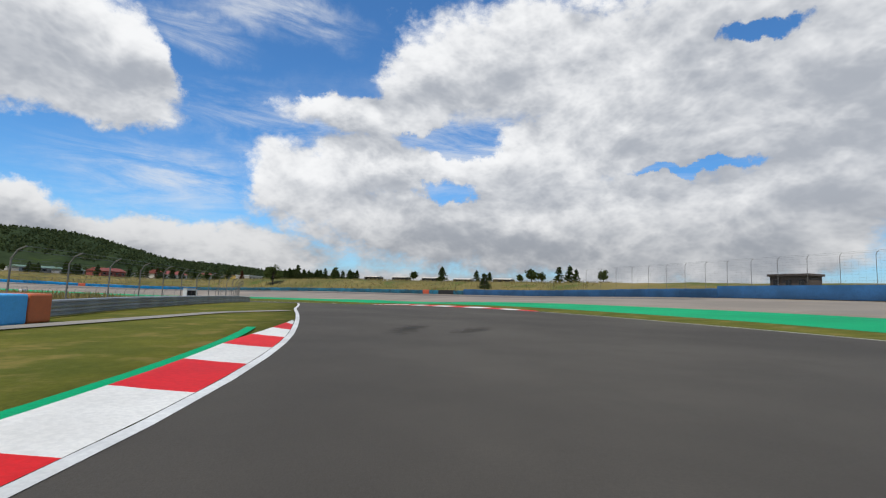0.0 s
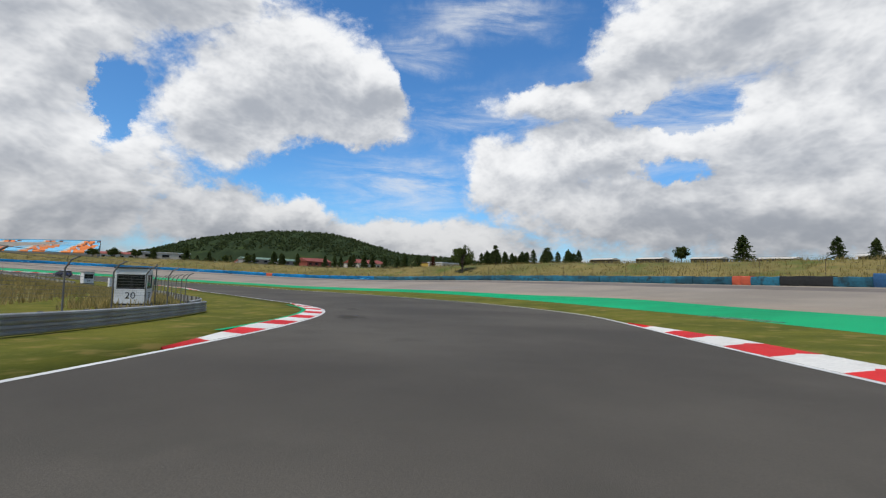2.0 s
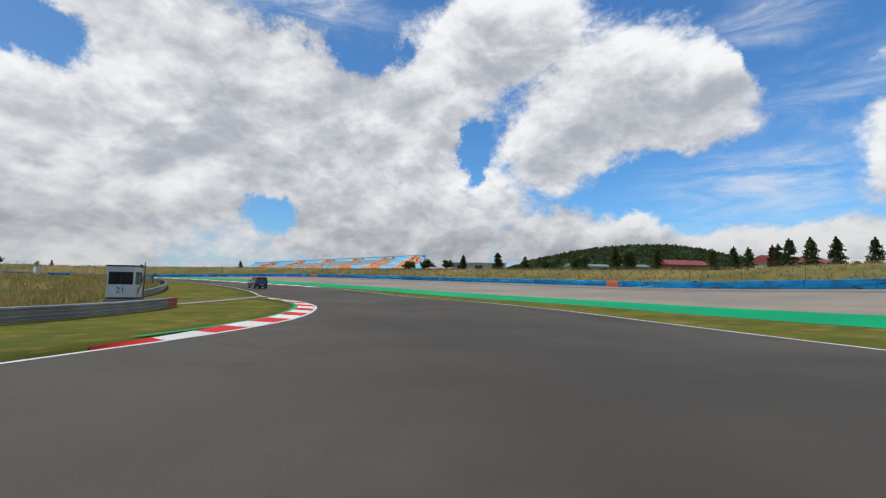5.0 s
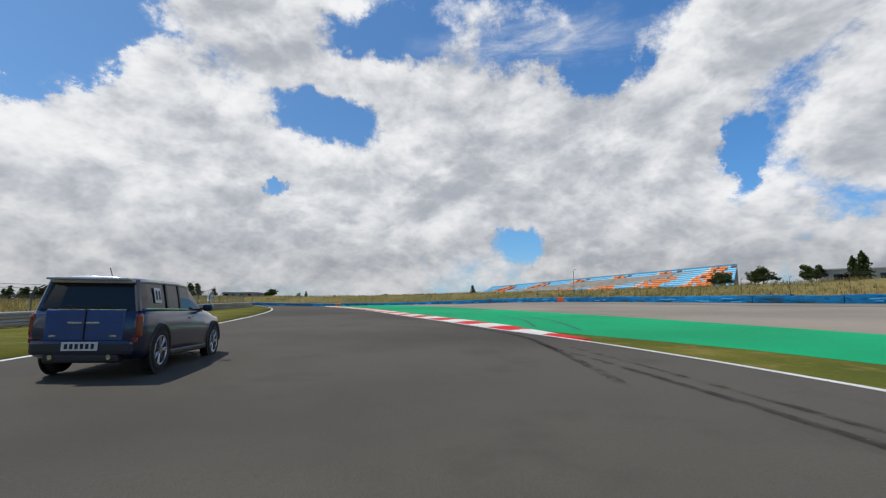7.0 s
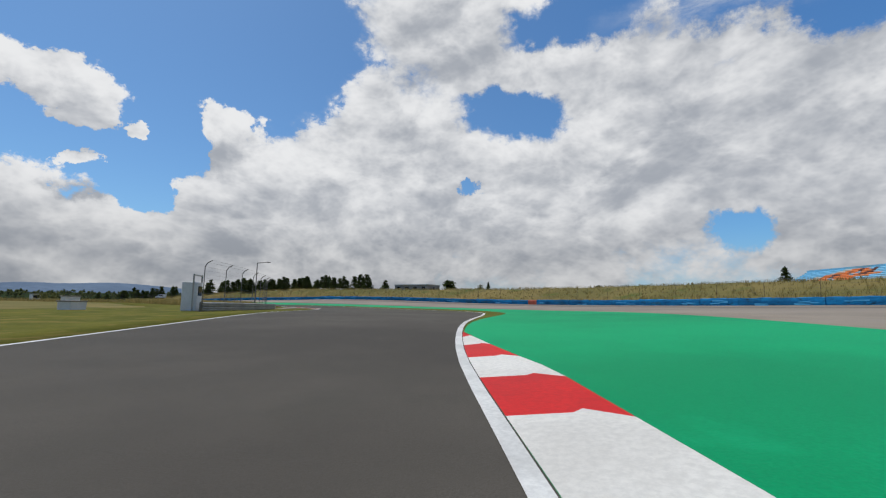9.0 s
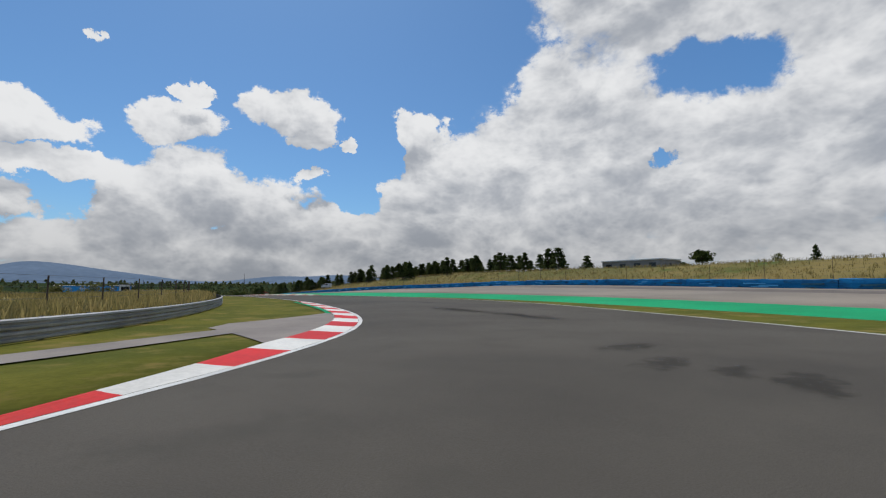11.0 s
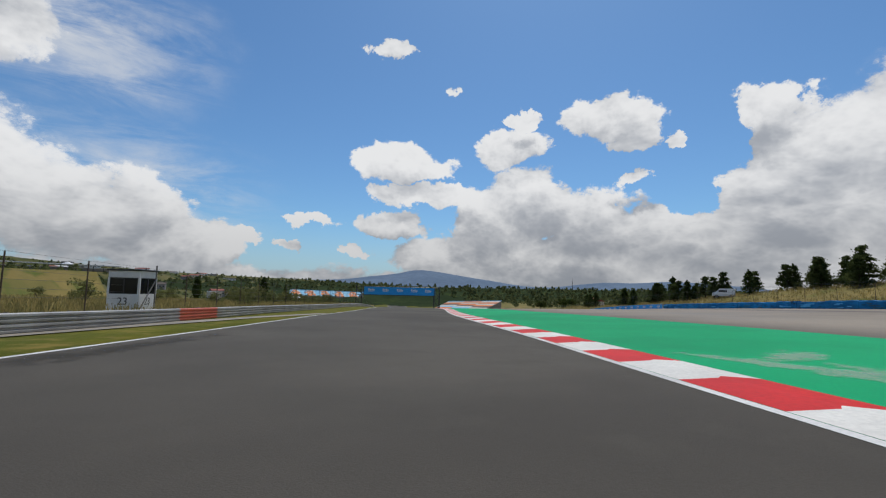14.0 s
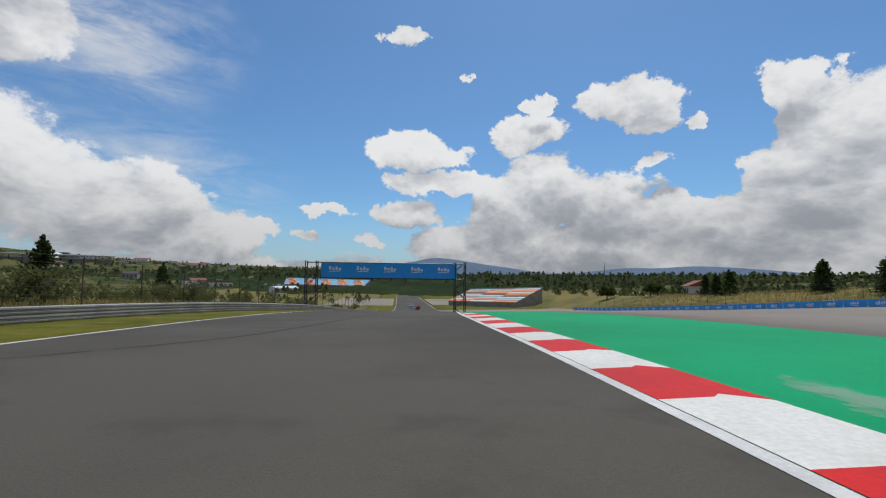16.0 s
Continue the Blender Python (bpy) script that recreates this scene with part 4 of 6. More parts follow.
# ---------------------------------------------------------------- trees
BARK = material("bark", (0.10, 0.075, 0.05), (0.06, 0.045, 0.032), scale=3.0, fine=18.0, rough=0.95, bump=0.5)


def leaf_material(name, colour, dark):
    m = material(name, colour, dark, scale=0.6, fine=6.0, rough=0.85, bump=0.0, random_tone=0.18, gloss=0.08)
    n, l = m.node_tree.nodes, m.node_tree.links
    p = [x for x in n if x.type == "BSDF_PRINCIPLED"][0]
    c = p.inputs["Base Color"].links[0].from_socket
    isl = n.new("ShaderNodeNewGeometry").outputs["Random Per Island"]
    l.new(mix_colour(n, l, 1.0, c, mix_colour(n, l, isl, (0.62, 0.65, 0.56), (1.25, 1.2, 1.05)), "MULTIPLY"), p.inputs["Base Color"])
    # thin leaves let some of the light through
    thin = n.new("ShaderNodeBsdfTranslucent")
    l.new(p.inputs["Base Color"].links[0].from_socket, thin.inputs["Color"])
    both = put(n, "ShaderNodeMixShader", Fac=0.5)
    l.new(p.outputs[0], both.inputs[1])
    l.new(thin.outputs[0], both.inputs[2])
    l.new(both.outputs[0], [x for x in n if x.type == "OUTPUT_MATERIAL"][0].inputs["Surface"])
    return m


LEAF_DARK = leaf_material("conifer_needles", (0.105, 0.14, 0.050), (0.068, 0.098, 0.034))
LEAF_MID = leaf_material("tree_leaves", (0.125, 0.160, 0.050), (0.085, 0.115, 0.036))
LEAF_PINE = leaf_material("pine_needles", (0.125, 0.155, 0.060), (0.082, 0.108, 0.042))
LEAF_SHRUB = leaf_material("shrub_leaves", (0.27, 0.275, 0.12), (0.18, 0.19, 0.08))
LEAF_RUST = leaf_material("rust_leaves", (0.16, 0.055, 0.03), (0.09, 0.035, 0.02))
STALK = leaf_material("dry_stalks", (0.46, 0.36, 0.17), (0.30, 0.25, 0.10))


def leaf_cloud(centres, size, rnd, stretch=1.0):
    """Small bent leaf clumps, two crossed triangles each, round the given places."""
    verts, faces = [], []
    for c in centres:
        for k in range(2):
            d = Vector((rnd.gauss(0, 1), rnd.gauss(0, 1), rnd.gauss(0, 0.7))).normalized()
            u = d.orthogonal().normalized() * size * rnd.uniform(0.6, 1.3)
            v = d.cross(u).normalized() * size * rnd.uniform(0.5, 1.1) * stretch
            base = len(verts)
            o = Vector(c)
            verts.extend([o - u * 0.6, o + v * 0.55 + d * size * 0.2, o + u * 0.7, o - v * 0.5 + d * size * 0.12])
            faces.append((base, base + 1, base + 2, base + 3))
    return verts, faces


def tree_parts(kind, rnd):
    """Trunk with limbs, and the places of the foliage, for a tree one unit high."""
    bm = bmesh.new()
    places = []
    if kind == "conifer":
        rod_bm(bm, (0, 0, -0.03), (0, 0, 0.95), 0.022, 7, 0.004)
        for i in range(15):
            z = 0.10 + 0.85 * (i / 15) ** 0.95
            r = 0.30 * (1 - z) ** 0.75 + 0.03
            for j in range(7):
                a = rnd.uniform(0, math.tau)
                rr = r * rnd.uniform(0.65, 1.15)
                tip = (math.cos(a) * rr, math.sin(a) * rr, z - rr * 0.22)
                rod_bm(bm, (0, 0, z), tip, 0.005, 3, 0.002)
                for q in range(20):
                    f = rnd.uniform(0.15, 1.05)
                    places.append((tip[0] * f + rnd.gauss(0, 0.016), tip[1] * f + rnd.gauss(0, 0.016), z - rr * 0.22 * f + rnd.gauss(0, 0.014)))
        for q in range(40):
            places.append((rnd.gauss(0, 0.012), rnd.gauss(0, 0.012), rnd.uniform(0.88, 1.0)))
        size = 0.038
    elif kind == "round":
        rod_bm(bm, (0, 0, -0.03), (0.01, 0, 0.34), 0.035, 7, 0.022)
        for i in range(44):
            a, el = rnd.uniform(0, math.tau), rnd.uniform(-0.95, 1.35)
            r = rnd.uniform(0.16, 0.36)
            tip = Vector((math.cos(a) * math.cos(el) * r * 1.05, math.sin(a) * math.cos(el) * r * 1.05, 0.50 + math.sin(el) * r * 1.12))
            rod_bm(bm, (0.01, 0, 0.3), tip, 0.011, 4, 0.003)
            blob = rnd.uniform(0.07, 0.13)
            for q in range(58):
                d = Vector((rnd.gauss(0, 1), rnd.gauss(0, 1), rnd.gauss(0, 0.8))).normalized() * blob * rnd.uniform(0.55, 1.05)
                places.append(tuple(tip + d))
        size = 0.040
    elif kind == "pine":
        rod_bm(bm, (0, 0, -0.03), (0.03, 0.01, 0.88), 0.026, 7, 0.008)
        for i in range(56):
            z = 0.07 + 0.88 * rnd.random() ** 1.15
            a = rnd.uniform(0, math.tau)
            r = (0.34 - 0.29 * z) * rnd.uniform(0.6, 1.15)
            tip = Vector((math.cos(a) * r, math.sin(a) * r, z + rnd.uniform(0.0, 0.07)))
            rod_bm(bm, (0.02, 0.01, z), tip, 0.007, 4, 0.003)
            for q in range(60):
                f = rnd.uniform(0.35, 1.10)
                places.append((tip.x * f + rnd.gauss(0, 0.030), tip.y * f + rnd.gauss(0, 0.030), tip.z + rnd.gauss(0, 0.024)))
        size = 0.034
    elif kind == "poplar":
        rod_bm(bm, (0, 0, -0.03), (0, 0, 0.92), 0.022, 7, 0.005)
        for i in range(1300):
            z = rnd.uniform(0.10, 1.0)
            r = 0.155 * math.sin(min(1, (z - 0.06) / 0.5) * math.pi / 2) * (1 - max(0, (z - 0.55) / 0.47)) ** 0.55
            a = rnd.uniform(0, math.tau)
            rr = r * math.sqrt(rnd.uniform(0.3, 1.15))
            places.append((math.cos(a) * rr, math.sin(a) * rr, z))
        size = 0.045
    else:
        for i in range(9):
            a = rnd.uniform(0, math.tau)
            rod_bm(bm, (0, 0, -0.03), (math.cos(a) * 0.35, math.sin(a) * 0.35, 0.65), 0.014, 4, 0.004)
        for i in range(18):
            c = Vector((rnd.gauss(0, 0.21), rnd.gauss(0, 0.21), rnd.uniform(0.15, 0.85)))
            for q in range(36):
                d = Vector((rnd.gauss(0, 1), rnd.gauss(0, 1), rnd.gauss(0, 1))).normalized() * rnd.uniform(0.08, 0.2)
                p = c + d
                places.append((p.x, p.y, max(0.02, p.z)))
        size = 0.055
    return bm, places, size


def make_tree(name, kind, leaf, label, category, seed):
    rnd = random.Random(seed)
    bm, places, size = tree_parts(kind, rnd)
    top = empty(name, Matrix(), label=label, category=category)
    part("trunk" if kind != "shrub" else "stem", bm, BARK, top)
    verts, faces = leaf_cloud(places, size, rnd)
    mesh_ob("crown", verts, faces, leaf, top)
    return top


KINDS = {
    "con": ("conifer_tree", "conifer", LEAF_DARK, "dark green conical conifer standing on dry grass", "conifer"),
    "round": ("broadleaf_tree", "round", LEAF_MID, "round-crowned green broadleaf tree on dry grass", "tree"),
    "pine": ("pine_tree", "pine", LEAF_PINE, "irregular dark green pine on a grassy bank", "pine"),
    "poplar": ("poplar_tree", "poplar", LEAF_DARK, "slender upright dark poplar among shrubs", "poplar"),
    "shrub": ("shrub", "shrub", LEAF_SHRUB, "olive green shrub in dry grass", "shrub"),
    "rust": ("rust_tree", "conifer", LEAF_RUST, "rust-brown dried conifer among green ones", "conifer"),
}
ORIGINALS = {}
tree_rnd = random.Random(77)


def plant(kind, x, y, h, wide=1.0, z=None):
    name, form, leaf, label, cat = KINDS[kind]
    key = (kind, tree_rnd.randrange(3))
    m = Matrix.Translation((x, y, ground_at(x, y) - 0.02 if z is None else z)) @ Matrix.Rotation(tree_rnd.uniform(0, math.tau), 4, "Z") @ Matrix.Diagonal((h * wide, h * wide, h, 1))
    if key not in ORIGINALS:
        ob = make_tree(name, form, leaf, label, cat, 100 + len(ORIGINALS) * 7)
        ORIGINALS[key] = ob
        ob.matrix_world = m
        ob["group"] = "trees round the track" if kind != "shrub" else "shrubs"
        return ob
    src = ORIGINALS[key]
    ob = copy_thing(src, Matrix())
    ob.matrix_basis = m
    return ob


for k, x, y, h, w_ in [("round", -63, 169, 7.6, 1.15), ("round", -10, 160, 3.6, 1.1), ("con", 0, 155, 5.2, 1.35), ("con", 11, 145, 3.8, 1.2), ("con", 15, 143, 3.4, 1.2), ("pine", 11, 117, 4.6, 1.2),
                       ("round", 24, 140, 3.0, 1.0), ("round", 27, 137, 4.6, 1.2), ("round", 29.5, 135, 3.6, 1.0), ("pine", 33, 128, 4.6, 1.1), ("con", 35.5, 126, 5.2, 1.2), ("con", 37, 125, 4.2, 1.1),
                       ("round", 42, 118, 4.0, 1.0)]:
    plant(k, x, y, h, w_)
for k, x, y, h, w_ in [("con", -61, 192, 5.0, 1.2), ("con", -57, 194, 4.4, 1.2), ("con", -45, 189, 4.8, 1.1), ("con", -41, 187, 4.2, 1.1), ("con", -35, 186, 4.5, 1.2), ("con", -64, 190, 5.2, 1.2),
                       ("con", -53, 192, 4.6, 1.1), ("con", -49, 190, 5.0, 1.1), ("con", -38, 187, 4.8, 1.0), ("con", -67, 193, 4.6, 1.2), ("pine", -56, 176, 5.6, 0.9), ("con", -118, 192, 5.4, 1.0),
                       ("con", -121, 194, 4.8, 1.0), ("con", -192, 176, 5.6, 1.2), ("con", -204, 170, 5.4, 1.0), ("round", -223, 165, 4.6, 1.5), ("round", -215, 169, 4.4, 1.4)]:
    plant(k, x, y, h, w_)
for k, x, y, h, w_ in [("round", -168, 187, 4.0, 1.2), ("con", -156, 189, 5.6, 1.2), ("con", -153, 191, 5.0, 1.1), ("con", -146, 192, 5.2, 1.1), ("con", -200, 181, 6.0, 1.2), ("con", -209, 172, 5.0, 1.0),
                       ("con", -187, 183, 4.8, 1.1), ("round", -181, 186, 3.6, 1.2), ("con", -175, 192, 4.8, 1.3), ("con", -172, 193, 4.6, 1.2), ("con", -161, 194, 5.8, 1.2), ("con", -158, 195, 5.2, 1.1),
                       ("con", -136, 197, 5.0, 1.0), ("con", -132, 198, 5.2, 1.0), ("con", -129, 198, 4.8, 1.0), ("rust", -125, 199, 5.0, 0.9), ("con", -119, 200, 6.2, 1.0), ("con", -115, 200, 6.0, 1.0),
                       ("con", -110, 201, 5.4, 1.0), ("rust", -87, 197, 4.6, 1.0), ("con", -92, 195, 5.0, 1.1), ("con", -98, 196, 5.2, 1.1), ("con", -103, 199, 4.6, 1.1), ("round", -230, 160, 4.2, 1.6)]:
    plant(k, x, y, h, w_)
for k, x, y, h, w_ in [("round", -378, -29, 5.2, 1.7), ("shrub", -317, 20, 2.2, 1.3), ("round", -340, 54, 2.6, 1.4), ("con", -285, 101, 3.4, 1.3), ("pine", -340, -102, 6.4, 1.2), ("pine", -344, -90, 6.6, 1.2),
                       ("pine", -348, -81, 5.8, 1.2), ("pine", -341, -60, 7.2, 1.2), ("pine", -346, -70, 6.0, 1.2), ("pine", -343, -112, 6.0, 1.2), ("round", -323, 4, 4.2, 1.5), ("con", -305, 29, 2.4, 1.1)]:
    plant(k, x, y, h, w_)
for k, x, y, h, w_ in [("pine", -313, -31, 5.9, 1.2), ("pine", -312, -39, 5.3, 1.2), ("pine", -310, -47, 5.6, 1.2), ("pine", -313, -52, 5.5, 1.2), ("pine", -309, -57, 5.4, 1.2), ("pine", -312, -62, 5.2, 1.2),
                       ("pine", -311, -67, 4.8, 1.2), ("pine", -306, -71, 4.6, 1.2), ("pine", -307, -77, 5.2, 1.2), ("pine", -305, -83, 4.6, 1.2), ("pine", -304, -89, 4.9, 1.2), ("pine", -303, -97, 4.8, 1.2),
                       ("pine", -302, -105, 5.0, 1.2), ("pine", -300, -114, 5.2, 1.1), ("con", -300, -121, 5.6, 1.2), ("con", -299, -126, 5.4, 1.2), ("pine", -296, -134, 4.9, 1.2), ("pine", -292, -147, 5.4, 1.2),
                       ("pine", -289, -155, 5.4, 1.1), ("pine", -287, -166, 5.0, 1.1), ("con", -290, -169, 5.6, 1.3), ("con", -290, -161, 6.8, 1.2), ("con", -285, -188, 5.8, 1.3), ("con", -286, -190, 5.4, 1.2)]:
    plant(k, x, y, h, w_)
for k, x, y, h, w_ in [("con", -282, -214, 6.0, 1.2), ("con", -281, -218, 5.4, 1.2), ("con", -281, -224, 5.4, 1.1), ("round", -276, -250, 5.0, 1.3), ("round", -282, -262, 5.0, 1.3), ("round", -268, -272, 5.2, 1.4),
                       ("poplar", -163.5, -142.4, 7.0, 1.0), ("con", -180.2, -144.8, 7.6, 0.95), ("con", -176, -168, 7.4, 0.9), ("shrub", -200, -128, 2.6, 1.2), ("shrub", -196, -131, 2.8, 1.2), ("shrub", -197, -119, 2.4, 1.3),
                       ("shrub", -196, -143, 2.6, 1.2), ("shrub", -200, -136, 2.2, 1.2), ("shrub", -191, -112, 2.8, 1.3), ("shrub", -194, -152, 2.6, 1.4), ("shrub", -188, -158, 3.0, 1.4), ("shrub", -192, -165, 2.6, 1.4)]:
    plant(k, x, y, h, w_)
bank_rnd = random.Random(15)
for i in range(34):
    f = i / 33
    x, y = -318 + 34 * f ** 1.2 + bank_rnd.gauss(0, 3.0), -22 - 150 * f + bank_rnd.gauss(0, 2.0)
    plant("pine" if bank_rnd.random() < 0.75 else "con", x, y, bank_rnd.uniform(3.6, 6.0), bank_rnd.uniform(1.0, 1.4))
for i in range(30):      # a continuous belt of pines along the bank of the exit
    p = spot(bank_rnd.uniform(415, 470), bank_rnd.uniform(66, 88))
    plant("pine" if bank_rnd.random() < 0.7 else "con", float(p[0]), float(p[1]), bank_rnd.uniform(3.8, 6.4), bank_rnd.uniform(1.0, 1.35))
row_rnd = random.Random(31)
for i in range(22):
    f = row_rnd.random()
    plant("con" if row_rnd.random() < 0.8 else "pine", -67 + 32 * f + row_rnd.gauss(0, 0.8), 193 - 7 * f + row_rnd.gauss(0, 1.5), row_rnd.uniform(3.0, 5.2), row_rnd.uniform(1.1, 1.5))
shrub_rnd = random.Random(4)
for i in range(36):
    s = shrub_rnd.uniform(452, 580)
    p = spot(s, -shrub_rnd.uniform(19, 36))
    plant("shrub", float(p[0]), float(p[1]), shrub_rnd.uniform(1.4, 3.0), shrub_rnd.uniform(0.9, 1.5))
for i in range(46):
    s = shrub_rnd.uniform(395, 610)
    o = -shrub_rnd.uniform(19, 58)
    p = spot(s, o)
    plant("shrub", float(p[0]), float(p[1]), shrub_rnd.uniform(1.0, 2.8), shrub_rnd.uniform(1.0, 1.6))
for i in range(20):
    s = shrub_rnd.uniform(20, 150)
    p = spot(s, -shrub_rnd.uniform(22, 50))
    plant("shrub", float(p[0]), float(p[1]), shrub_rnd.uniform(0.6, 1.5), shrub_rnd.uniform(1.0, 1.5))


# ---------------------------------------------------------------- hills, far woods, tall grass
def hill(name, bearings, distance, depth, base, mat, label, rough_):
    """A ridge whose skyline follows (bearing to the left of +y, degrees over the horizon)."""
    rnd = random.Random(int(distance))
    az = np.linspace(bearings[0][0], bearings[-1][0], 150)
    el = smooth_table(bearings, az) if bearings[0][0] < bearings[-1][0] else smooth_table([(-a, b_) for a, b_ in bearings], -az)
    cx, cy = -120.0, 40.0
    verts = []
    rows_ = 9
    for j in range(rows_):
        f = j / (rows_ - 1)
        d = distance - depth * (1 - f)
        for a, e_ in zip(az, el):
            top = distance * math.tan(radians(e_))
            ease = f ** 0.8
            z = base + (top - base) * ease + (noise.noise(Vector((a * 0.9, f * 3.0, distance * 0.01))) * rough_ * (0.3 + 0.7 * math.sin(f * math.pi)) if j < rows_ - 1 else noise.noise(Vector((a * 3.0, 1.0, 2.0))) * rough_ * 0.18)
            verts.append((cx - math.sin(radians(a)) * d, cy + math.cos(radians(a)) * d, z))
    for a, e_ in zip(az, el):
        d = distance + depth
        verts.append((cx - math.sin(radians(a)) * d, cy + math.cos(radians(a)) * d, base))
    n = len(az)
    ob = mesh_ob(name, verts, [(j * n + i, j * n + i + 1, (j + 1) * n + i + 1, (j + 1) * n + i) for j in range(rows_) for i in range(n - 1)], mat, smooth=True)
    tagged(ob, label, "hill", kind="structure")

    def place(a, f):
        d = distance - depth * (1 - f)
        z = base + (distance * math.tan(radians(float(np.interp(a, az, el)))) - base) * f ** 0.8
        return (cx - math.sin(radians(a)) * d, cy + math.cos(radians(a)) * d, z - 1.0)

    return place


def clumps(name, spots, size, mat, label, category, seed, leaves=46):
    """Woods too far off to count: one mesh of leafy heaps with broken outlines."""
    rnd = random.Random(seed)
    verts, faces = [], []
    for x, y, *level in spots:
        z = level[0] if level else ground_at(x, y)
        h = size * rnd.uniform(0.55, 1.4)
        w_ = h * rnd.uniform(0.38, 0.7)
        leaf = h * 0.15 * math.sqrt(46 / leaves)
        tip = rnd.uniform(0.2, 0.9)
        for k in range(leaves):
            f = rnd.random() ** 0.8
            r = w_ * (math.sin(min(1.0, (f + 0.12) / 0.42) * math.pi / 2) * (1 - max(0, f - 0.3) / 0.72) ** (0.45 + tip)) * math.sqrt(rnd.uniform(0.25, 1.1))
            a = rnd.uniform(0, math.tau)
            c = Vector((x + math.cos(a) * r, y + math.sin(a) * r, z + h * (0.04 + 0.94 * f)))
            d = Vector((rnd.gauss(0, 1), rnd.gauss(0, 1), rnd.gauss(0.4, 0.8))).normalized()
            u = d.orthogonal().normalized() * leaf * rnd.uniform(0.7, 1.4)
            v = d.cross(u).normalized() * leaf * rnd.uniform(0.7, 1.3)
            base = len(verts)
            verts.extend([c - u, c + v * 0.9, c + u * 1.1, c - v])
            faces.append((base, base + 1, base + 2, base + 3))
    ob = mesh_ob(name, verts, faces, mat)
    return tagged(ob, label, category, kind="stuff")


WOODS_DARK = leaf_material("hill_foliage", (0.115, 0.150, 0.065), (0.078, 0.105, 0.048))
WOODS = leaf_material("far_foliage", (0.190, 0.215, 0.100), (0.120, 0.145, 0.070))
north_hill = hill("backdrop", [(3, 0.9), (9, 1.4), (17, 1.9), (23, 2.4), (28, 2.75), (31, 3.6), (35.5, 4.7), (39, 5.0), (43, 4.95), (47, 4.5), (52, 3.5), (57, 1.9), (63, 0.7)], 1350, 700, -2, FOREST,
     "rounded green forested hill behind the fields", 9.0)
# mountain ridge; its haze is only the blue tint of the material
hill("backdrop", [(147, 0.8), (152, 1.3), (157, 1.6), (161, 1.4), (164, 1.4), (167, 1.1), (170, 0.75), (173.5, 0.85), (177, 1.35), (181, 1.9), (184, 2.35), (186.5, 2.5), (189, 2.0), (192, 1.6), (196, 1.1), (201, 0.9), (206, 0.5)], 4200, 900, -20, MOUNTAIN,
     "distant mountains with blue haze put into their colour", 14.0)
field_hill = hill("backdrop", [(186, 0.5), (195, 0.95), (203, 1.15), (212, 1.5), (218, 1.9), (223, 2.3), (230, 2.5), (238, 2.5), (250, 2.2), (262, 2.0)], 1150, 480, -6, FIELD_MAT, "low rolling hills with fields and buildings", 8.0)
south_ridge = hill("backdrop", [(125, 0.4), (140, 0.5), (152, 0.55), (165, 0.5), (178, 0.45), (192, 0.75), (204, 0.85), (214, 0.9)], 1000, 520, -16, FOREST, "dark wooded low ridge across the valley", 5.0)


def on_hill(place, count, lo, hi, front, seed):
    """Random places on a ridge: bearings lo to hi, from the front share of its slope to the crest."""
    rnd = random.Random(seed)
    return [place(rnd.uniform(lo, hi), front + (1 - front) * rnd.random() ** 0.9) for k in range(count)]


clumps("hill_woods", on_hill(north_hill, 6000, 4, 62, 0.25, 41), 4.6, WOODS_DARK, "dense dark green woods covering the rounded hill", "woods", 51, 11)
clumps("hill_woods", on_hill(south_ridge, 1100, 130, 213, 0.3, 42), 5.5, WOODS, "woods on the low ridge across the valley", "woods", 52, 24)
clumps("hill_woods", on_hill(field_hill, 800, 190, 260, 0.12, 43), 4.2, WOODS, "scattered trees and hedges on the rolling hillside", "woods", 53, 24)
wood_rnd = random.Random(11)
spots_ = []
for i in range(1700):
    a = radians(wood_rnd.uniform(140, 206))
    d = wood_rnd.uniform(360, 900)
    spots_.append((-228 - math.sin(a) * d, -100 + math.cos(a) * d))
spots_ = [p for p in spots_ if min((p[0] - q[0]) ** 2 + (p[1] - q[1]) ** 2 for q in LINE[550::20]) > 70 ** 2]
clumps("far_woods", spots_, 5.5, WOODS, "dark green woods in the valley beyond the straight", "woods", 3)
spots_ = []
for i in range(320):
    s = wood_rnd.uniform(480, 760)
    o = wood_rnd.uniform(75, 190)
    p = spot(s, o)
    spots_.append((float(p[0]), float(p[1])))
clumps("far_woods", spots_, 2.9, WOODS, "dark green thicket on the slope beside the straight", "woods", 8)
spots_ = []
for i in range(1100):
    a = radians(wood_rnd.uniform(196, 262))
    d = wood_rnd.uniform(230, 900)
    spots_.append((-228 - math.sin(a) * d, -100 + math.cos(a) * d))
spots_ = [p for p in spots_ if p[0] > -170]
clumps("far_woods", spots_, 3.2, WOODS, "scattered bushes and trees on rolling land", "woods", 13)
spots_ = []
for i in range(420):
    a = radians(wood_rnd.uniform(2, 62))
    d = wood_rnd.uniform(250, 640)
    spots_.append((-70 - math.sin(a) * d, 90 + math.cos(a) * d))
clumps("far_woods", spots_, 4.6, WOODS, "dark hedges and trees behind the fields", "woods", 21)


